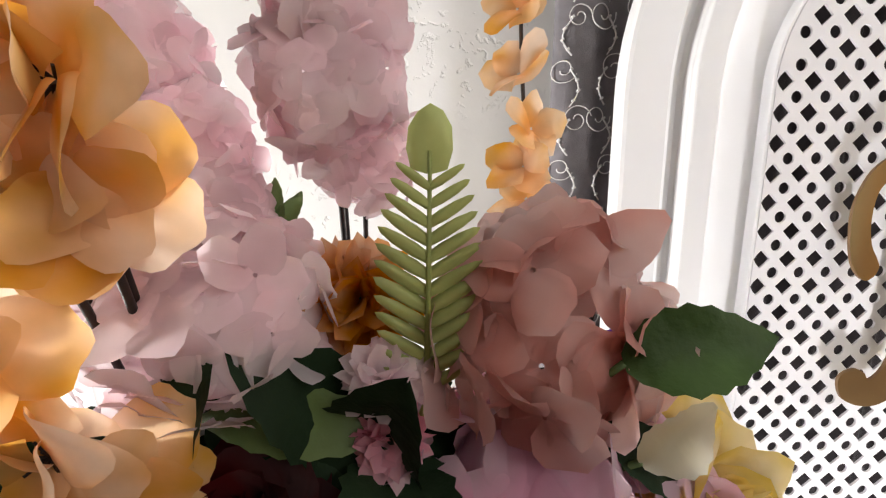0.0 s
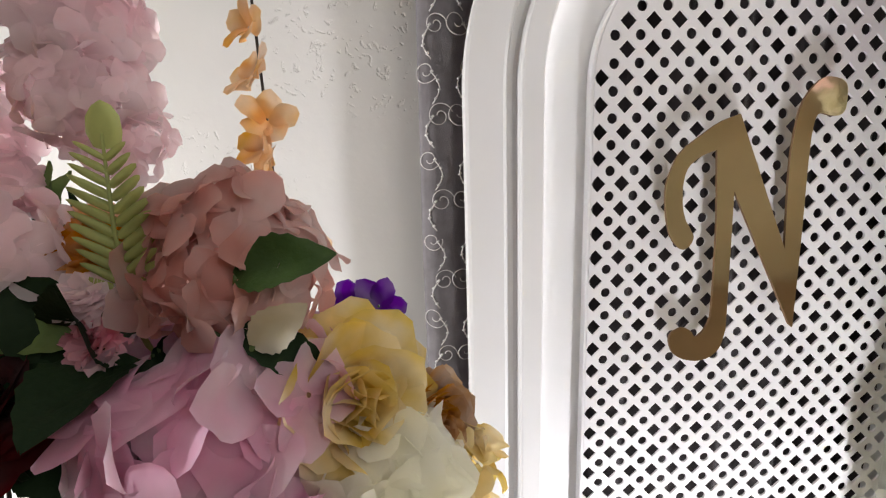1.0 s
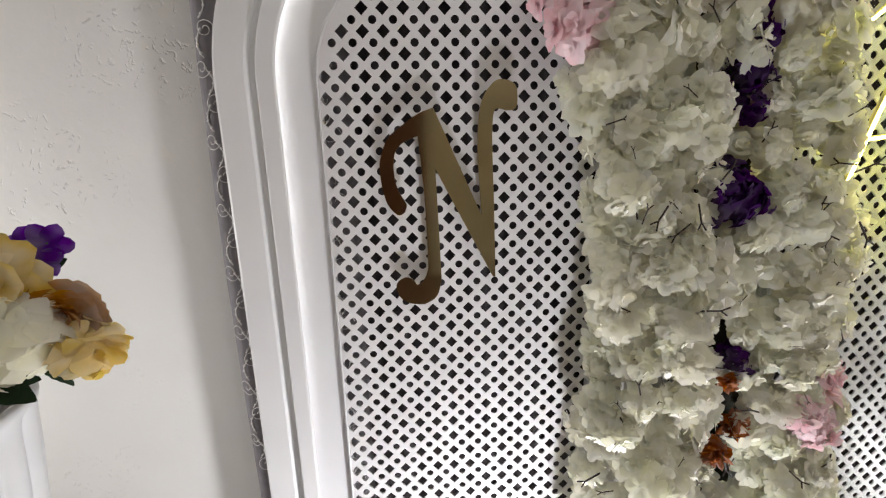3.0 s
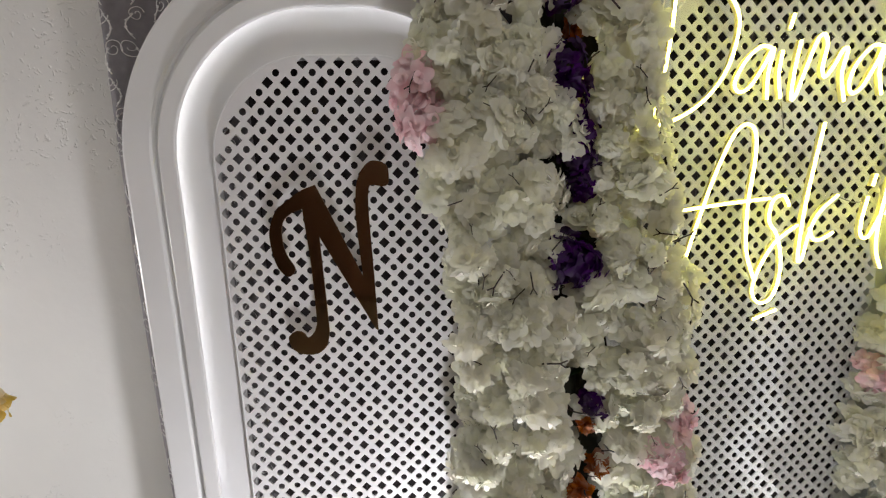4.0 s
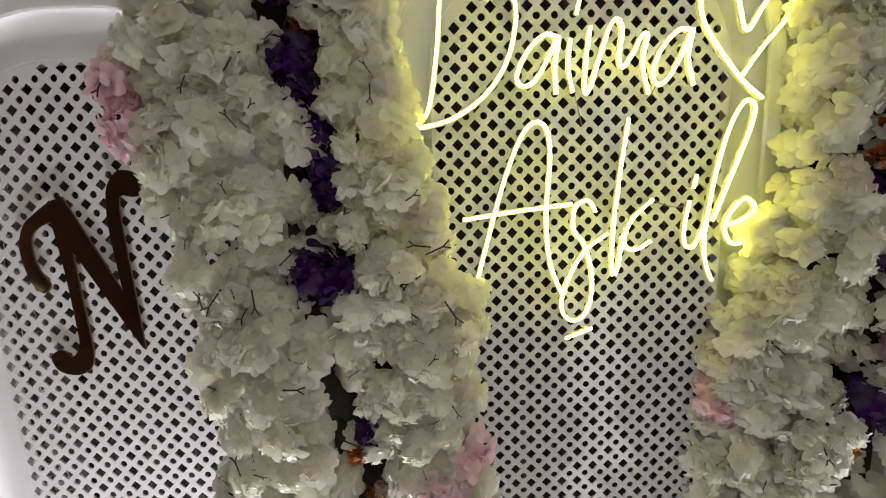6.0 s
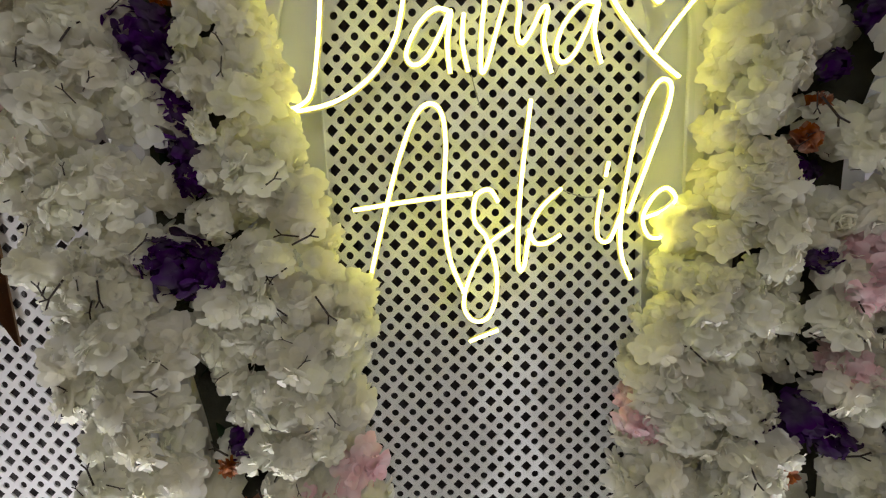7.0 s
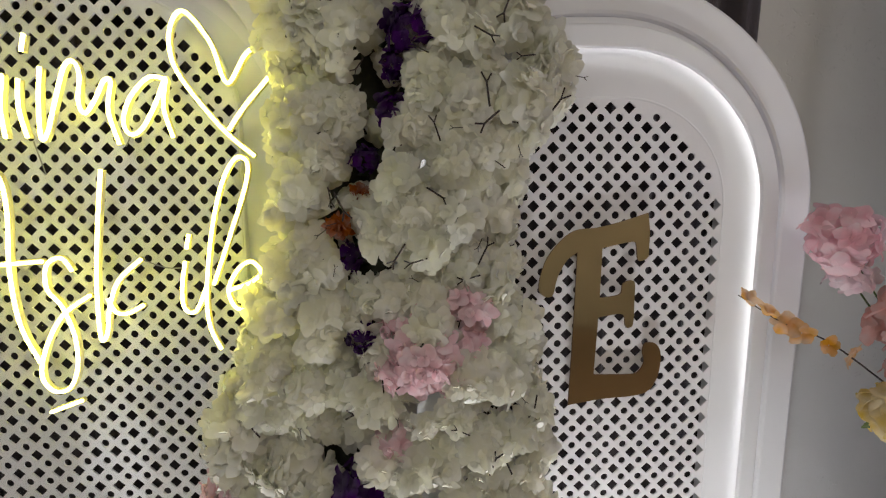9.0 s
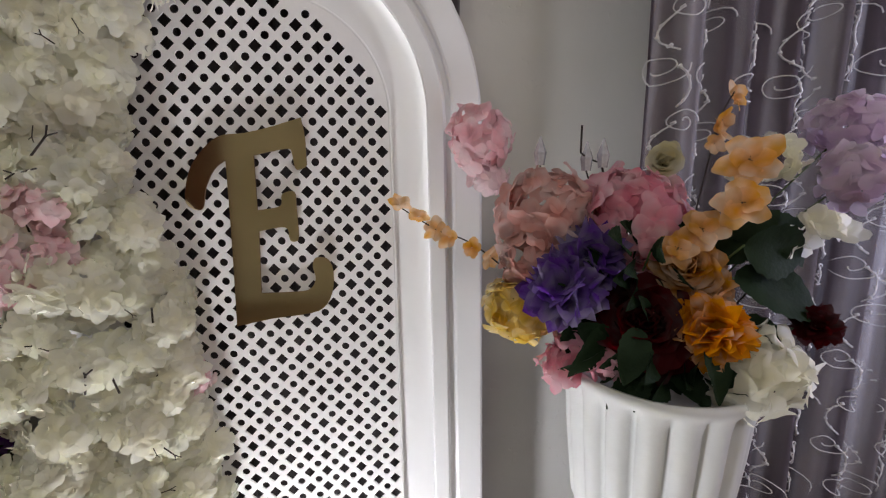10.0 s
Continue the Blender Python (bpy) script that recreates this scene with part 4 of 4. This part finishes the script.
for a, b_, w, mt in (((0.015, 0.535, 1.482), (0.068, 0.522, 1.50), 0.0165, MIDLEAF), ((-0.118, 0.545, 1.43), (-0.035, 0.535, 1.418), 0.016, LEAF), ((-0.125, 0.60, 1.46), (-0.118, 0.595, 1.508), 0.013, LEAF),
                     ((-0.09, 0.54, 1.42), (-0.165, 0.53, 1.435), 0.014, LEAF), ((-0.08, 0.55, 1.445), (-0.165, 0.54, 1.46), 0.014, LEAF_LIGHT),
                     ((0.0, 0.545, 1.42), (0.0, 0.545, 1.475), 0.011, LEAF_LIGHT), ((0.01, 0.54, 1.45), (0.07, 0.535, 1.415), 0.013, LEAF),
                     ((0.022, 0.53, 1.442), (0.052, 0.526, 1.464), 0.013, CREAM_P), ((0.09, 0.60, 1.30), (0.112, 0.60, 1.245), 0.010, LEAF),
                     ((0.04, 0.57, 1.31), (0.06, 0.565, 1.25), 0.011, LEAF), ((-0.15, 0.63, 1.42), (-0.19, 0.60, 1.44), 0.02, LEAF),
                     ((-0.06, 0.54, 1.35), (-0.02, 0.52, 1.31), 0.022, LEAF), ((0.07, 0.61, 1.37), (0.105, 0.60, 1.39), 0.014, LEAF),
                     ((-0.10, 0.62, 1.45), (-0.14, 0.60, 1.53), 0.010, LEAF), ((-0.145, 0.61, 1.52), (-0.15, 0.61, 1.555), 0.008, LEAF_LIGHT),
                     ((-0.145, 0.61, 1.52), (-0.135, 0.61, 1.548), 0.007, LEAF_LIGHT)):
    leaf(a, b_, w, mt, LB, "cream silk leaf among the flowers" if mt is CREAM_P else "green silk leaf among the flowers", rng.uniform(-0.4, 0.4))


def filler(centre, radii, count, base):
    """Dark leaves added deep inside a bunch, to fill gaps and deepen its shade."""
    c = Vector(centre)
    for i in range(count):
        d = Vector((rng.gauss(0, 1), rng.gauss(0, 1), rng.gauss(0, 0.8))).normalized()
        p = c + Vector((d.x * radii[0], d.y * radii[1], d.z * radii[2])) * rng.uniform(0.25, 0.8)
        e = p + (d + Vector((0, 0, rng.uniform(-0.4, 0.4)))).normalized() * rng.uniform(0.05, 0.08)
        leaf(p, e, rng.uniform(0.016, 0.024), LEAF, base, "added dark green silk leaf deepening the shade inside the bunch", rng.uniform(-0.8, 0.8))


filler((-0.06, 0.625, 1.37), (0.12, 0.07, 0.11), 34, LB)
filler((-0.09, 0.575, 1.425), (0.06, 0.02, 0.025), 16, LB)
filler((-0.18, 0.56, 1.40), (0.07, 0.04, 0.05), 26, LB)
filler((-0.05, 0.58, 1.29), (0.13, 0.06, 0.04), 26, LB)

# the bunch in the second vase
C = Vector((2.875, 0.014, 1.546))


def toward(at, up=0.2):
    d = (C - Vector(at)).normalized()
    return (d.x + rng.uniform(-0.25, 0.25), d.y, d.z + up)


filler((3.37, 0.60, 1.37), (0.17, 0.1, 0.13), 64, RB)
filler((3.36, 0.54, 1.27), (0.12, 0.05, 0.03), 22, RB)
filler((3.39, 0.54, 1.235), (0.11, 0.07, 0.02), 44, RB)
for kind, geo, mat, at, label in (
        ("hydrangea", hydrangea_geo(0.062, 26, 0.46), ROSEPINK_P, (3.138, 0.767, 1.60), "pale pink silk blossom head"),
        ("hydrangea", hydrangea_geo(0.035, 14, 0.6), PALEPINK_P, (3.155, 0.76, 1.53), "pale pink silk blossom head"),
        ("hydrangea", hydrangea_geo(0.084, 32, 0.46, 0.85, 0.13), MAUVE_P, (3.232, 0.68, 1.458), "dusty mauve silk hydrangea head"),
        ("hydrangea", hydrangea_geo(0.086, 32, 0.46, 0.85, 0.13), PINK_P, (3.365, 0.63, 1.462), "large pink silk hydrangea head"),
        ("carnation", carnation_geo(0.07, 80, 0.24), VIOLET_P, (3.225, 0.59, 1.352), "violet silk carnation in a white vase"),
        ("carnation", carnation_geo(0.065, 70, 0.24), VIOLET_P, (3.275, 0.60, 1.395), "violet silk carnation in a white vase"),
        ("dahlia", peony_geo(0.074, 6, 0.1), RED_P, (3.325, 0.53, 1.312), "round dark red silk dahlia"),
        ("hydrangea", hydrangea_geo(0.056, 22, 0.56, 0.85, 0.13), YELLOW_P, (3.175, 0.655, 1.305), "soft yellow silk hydrangea head"),
        ("marigold", carnation_geo(0.06, 80, 0.28), MARIGOLD_P, (3.405, 0.49, 1.305), "orange silk marigold in a white vase"),
        ("hydrangea", hydrangea_geo(0.066, 26, 0.52, 0.85, 0.13), WHITE_P, (3.47, 0.47, 1.245), "white silk hydrangea head hanging over the rim of a vase"),
        ("hydrangea", hydrangea_geo(0.034, 14, 0.65), PINK_P, (3.225, 0.59, 1.225), "pink silk blossoms drooping over the rim of a vase"),
        ("hydrangea", hydrangea_geo(0.03, 14, 0.65), PINK_P, (3.284, 0.555, 1.245), "pink silk blossoms drooping over the rim of a vase"),
        ("hydrangea", hydrangea_geo(0.054, 26, 0.5), LILAC_P, (3.69, 0.54, 1.605), "pale lilac silk hydrangea head"),
        ("hydrangea", hydrangea_geo(0.045, 18, 0.6), LILAC_P, (3.635, 0.485, 1.53), "lilac silk blossom head"),
        ("hydrangea", hydrangea_geo(0.035, 14, 0.6), WHITE_P, (3.56, 0.55, 1.555), "cluster of small white silk blossoms"),
        ("peony", peony_geo(0.05, 6, 0.12), BEIGE_P, (3.395, 0.53, 1.395), "brownish orange silk peony"),
        ("carnation", carnation_geo(0.035, 50, 0.2), RED_P, (3.56, 0.46, 1.31), "dark red silk carnation"),
        ("hydrangea", hydrangea_geo(0.05, 22, 0.5), MAUVE_P, (3.30, 0.66, 1.43), "dusty mauve silk hydrangea head"),
        ("hydrangea", hydrangea_geo(0.035, 14, 0.6), PINK_P, (3.25, 0.585, 1.25), "pink silk blossoms drooping over the rim of a vase"),
        ("hydrangea", hydrangea_geo(0.06, 24, 0.5, 0.85, 0.13), MAUVE_P, (3.20, 0.66, 1.395), "dusty mauve silk hydrangea head"),
        ("hydrangea", hydrangea_geo(0.05, 20, 0.5, 0.85, 0.13), PINK_P, (3.42, 0.60, 1.43), "pink silk hydrangea head"),
        ("marigold", carnation_geo(0.04, 50, 0.25), BEIGE_P, (3.43, 0.52, 1.36), "brownish orange silk marigold"),
        ("hydrangea", hydrangea_geo(0.03, 16, 0.5), WHITE_P, (3.50, 0.545, 1.545), "cluster of tiny white silk blossoms"),
        ("rosebud", peony_geo(0.036, 4, 0.03, 0.7), CREAM_P, (3.43, 0.637, 1.555), "pale cream silk rosebud")):
    flower(kind, geo, mat, at, toward(at), RB, label)
for at, s in (((3.458, 0.504, 1.55), 0.04), ((3.436, 0.489, 1.49), 0.038), ((3.406, 0.521, 1.45), 0.034), ((3.375, 0.53, 1.42), 0.03)):
    flower("apricot_flower", apricot_geo(s), ORANGE_P, at, toward(at), RB, "open apricot silk flower with dark stamens", STEM, STEM)
sprig([(3.15, 0.745, 1.385), (3.06, 0.78, 1.43), (2.975, 0.805, 1.485)], (3.38, 0.63, 1.17), 0.024, ORANGE_P, "leaning apricot blossom sprig on a thin brown stem", 6)
sprig([(3.48, 0.59, 1.58), (3.485, 0.59, 1.615), (3.50, 0.576, 1.665)], (3.43, 0.61, 1.2), 0.022, ORANGE_P, "upright apricot blossom sprig on a thin brown stem", 4)
sprig([(3.53, 0.49, 1.42), (3.55, 0.474, 1.46), (3.585, 0.452, 1.44)], (3.44, 0.58, 1.2), 0.024, WHITE_P, "sprig of small white silk blossoms", 6)
for a, b, w, mt in (((3.44, 0.53, 1.40), (3.50, 0.48, 1.48), 0.03, LEAF), ((3.45, 0.50, 1.38), (3.57, 0.44, 1.34), 0.042, LEAF), ((3.45, 0.49, 1.43), (3.55, 0.46, 1.41), 0.04, LEAF), ((3.42, 0.49, 1.31), (3.53, 0.43, 1.28), 0.034, LEAF), ((3.52, 0.52, 1.47), (3.58, 0.48, 1.40), 0.03, LEAF),
                    ((3.25, 0.58, 1.30), (3.22, 0.57, 1.25), 0.02, LEAF), ((3.30, 0.51, 1.31), (3.265, 0.475, 1.245), 0.024, LEAF), ((3.27, 0.55, 1.30), (3.215, 0.52, 1.235), 0.02, LEAF), ((3.38, 0.47, 1.29), (3.40, 0.435, 1.215), 0.022, LEAF), ((3.30, 0.56, 1.27), (3.36, 0.52, 1.23), 0.018, LEAF),
                    ((3.2, 0.66, 1.33), (3.13, 0.68, 1.27), 0.014, LEAF_LIGHT), ((3.27, 0.6, 1.32), (3.24, 0.57, 1.24), 0.026, LEAF),
                    ((3.45, 0.56, 1.45), (3.53, 0.5, 1.42), 0.03, LEAF), ((3.4, 0.5, 1.29), (3.44, 0.46, 1.25), 0.02, LEAF)):
    leaf(a, b, w, mt, RB, "green silk leaf among the flowers", rng.uniform(-0.5, 0.5))

# crystal picks and a bent wire that stand out of the second bunch
CRYSTAL = material("grey_crystal", (0.55, 0.55, 0.6), 0.12, metal=0.3, vary=0.3, scale=120)
for px, py, pz in ((3.325, 0.655, 1.555), (3.225, 0.69, 1.56), (3.30, 0.665, 1.55)):
    pick = empty("crystal_pick", (px, py, pz), "small pointed grey crystal pick on a dark wire among flowers", "ornament", "crystal picks")
    g = Geo()
    g.tube([(0, 0, -0.01), (0, 0, 0.012)], 0.008, 6, 0.011)
    g.tube([(0, 0, 0.012), (0, 0, 0.04)], 0.011, 6, 0.0008)
    part("crystal", g.mesh("crystal", CRYSTAL), pick)
    g = Geo()
    g.tube([(0, 0, -0.01), (RB[0] - px, RB[1] - py, RB[2] - pz)], 0.0014, 5)
    part("wire", g.mesh("wire", STEM), pick)
hook = empty("wire_hook", (3.285, 0.66, 1.54), "thin bent black wire sticking out of a bunch", "wire")
g = Geo()
g.tube([(0, 0, 0.075), (0, 0, 0.03), (0.012, 0, 0.022), (0.04, 0, 0.012), (RB[0] - 3.285, RB[1] - 0.66, RB[2] - 1.54)], 0.0018, 6)
part("bent_wire", g.mesh("bent_wire", STEM), hook)

# ---- curtains ----


def curtain(name, x0, x1, y0, y1, z0, z1, waves, amp, mat, label, seed):
    r, g, rows = random.Random(seed), Geo(), []
    n = max(40, int(waves * 14))
    ph = [r.uniform(0, 6.3) for _ in range(3)]
    line = []
    for i in range(n + 1):
        u = i / n
        w = math.sin(u * waves * 6.283 + ph[0] + 0.9 * math.sin(u * 9 + ph[1])) + 0.35 * math.sin(u * waves * 2.3 * 6.283 + ph[2])
        line.append((x0 + (x1 - x0) * u, y0 + (y1 - y0) * u + amp * w))
    for j in range(9):
        z = z0 + (z1 - z0) * j / 8
        rows.append([(x + 0.006 * math.sin(3 * z + 8 * x), y * 1.0, z) for x, y in line])
    g.grid(rows)
    ob = new(name, g.mesh(name, mat, True))
    thick = ob.modifiers.new("thickness", "SOLIDIFY")
    thick.thickness = 0.002
    tagged(ob, label, "curtain")
    return ob, line


def spiral(at, size, flip, start):
    """A scroll of stitched thread in the plane of the cloth."""
    out = []
    for k in range(26):
        a = start + flip * k * 0.36
        rr = size * (1 - k / 28) ** 0.8
        out.append((at[0] + rr * math.cos(a), at[1] + rr * math.sin(a)))
    return out


def embroidery(parent, line, z0, z1, step, seed, size, y_off, thick=1.0):
    r = random.Random(seed)
    xs = [p[0] for p in line]
    ys = [p[1] for p in line]

    def lay(pts):
        return [(x, float(np.interp(x, xs, ys)) + y_off, z) for x, z in pts]

    g = Geo()
    x = xs[0] + step * 0.4
    while x < xs[-1]:
        z, flip = z0 + r.uniform(0, 0.1), 1
        while z < z1:
            s = size * r.uniform(0.8, 1.15)
            g.tube(lay(spiral((x + flip * s * 0.5, z), s, flip, r.uniform(-0.4, 0.4))), 0.0009 * thick, 4)
            wave = [(x + flip * size * 0.6 * math.sin(k / 7 * 3.1), z + size * 0.9 + k / 7 * size * 2.4) for k in range(8)]
            g.tube(lay(wave), 0.0014 * thick, 4)
            for q in wave[1::2]:
                g.tube(lay([(q[0] - 0.002, q[1]), (q[0] + 0.002, q[1] + 0.003)]), 0.0022 * thick, 5)
            z += size * 3.4
            flip = -flip
        x += step * r.uniform(0.85, 1.15)
    part("embroidery", g.mesh("embroidery", THREAD, True), parent, "white scrolls of stitched thread")


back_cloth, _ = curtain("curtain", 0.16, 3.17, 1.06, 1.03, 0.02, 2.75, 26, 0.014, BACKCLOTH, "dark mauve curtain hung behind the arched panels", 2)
lace_a, line_a = curtain("curtain", 0.118, 0.42, 1.02, 1.02, 0.02, 2.75, 3, 0.008, SHEER, "grey sheer curtain embroidered with white scrolls", 4)
embroidery(lace_a, line_a, 0.7, 2.5, 0.055, 6, 0.021, -0.004)
side_cloth, line_b = curtain("curtain", 3.53, 4.9, 0.79, 0.62, 0.02, 2.75, 12, 0.03, material("mauve_cloth", (0.075, 0.052, 0.072), 0.9, vary=0.2, scale=40, bump=0.3, bump_scale=400, sheen=0.3),
                             "mauve curtain with white embroidered scrolls beside the panels", 8)
embroidery(side_cloth, line_b, 0.7, 2.4, 0.078, 9, 0.033, -0.009, 1.7)
VOILE = bpy.data.materials.new("white_voile")
VOILE.use_nodes = True
nt = VOILE.node_tree
see, mx, wave, co = nt.nodes.new("ShaderNodeBsdf" + "Transparent"), nt.nodes.new("ShaderNodeMixShader"), nt.nodes.new("ShaderNodeTexNoise"), nt.nodes.new("ShaderNodeTexCoord")
stretch, span = nt.nodes.new("ShaderNodeMapping"), nt.nodes.new("ShaderNodeMapRange")
stretch.inputs["Scale"].default_value = (16, 16, 0.5)
span.inputs[1].default_value, span.inputs[2].default_value, span.inputs[3].default_value, span.inputs[4].default_value = 0.42, 0.66, 0.02, 0.22
wave.inputs["Scale"].default_value = 1.0
nt.nodes["Principled BSDF"].inputs["Base Color"].default_value = (0.78, 0.76, 0.82, 1)
nt.nodes["Principled BSDF"].inputs["Roughness"].default_value = 0.8
nt.links.new(co.outputs["Object"], stretch.inputs[0])
nt.links.new(stretch.outputs[0], wave.inputs["Vector"])
nt.links.new(wave.outputs["Fac"], span.inputs[0])
nt.links.new(span.outputs[0], mx.inputs[0])
nt.links.new(see.outputs[0], mx.inputs[1])
nt.links.new(nt.nodes["Principled BSDF"].outputs[0], mx.inputs[2])
nt.links.new(mx.outputs[0], nt.nodes["Material Output"].inputs["Surface"])
curtain("curtain", 3.50, 4.9, 0.755, 0.575, 0.02, 2.75, 12, 0.022, VOILE, "thin white voile curtain hung before a mauve curtain", 8)
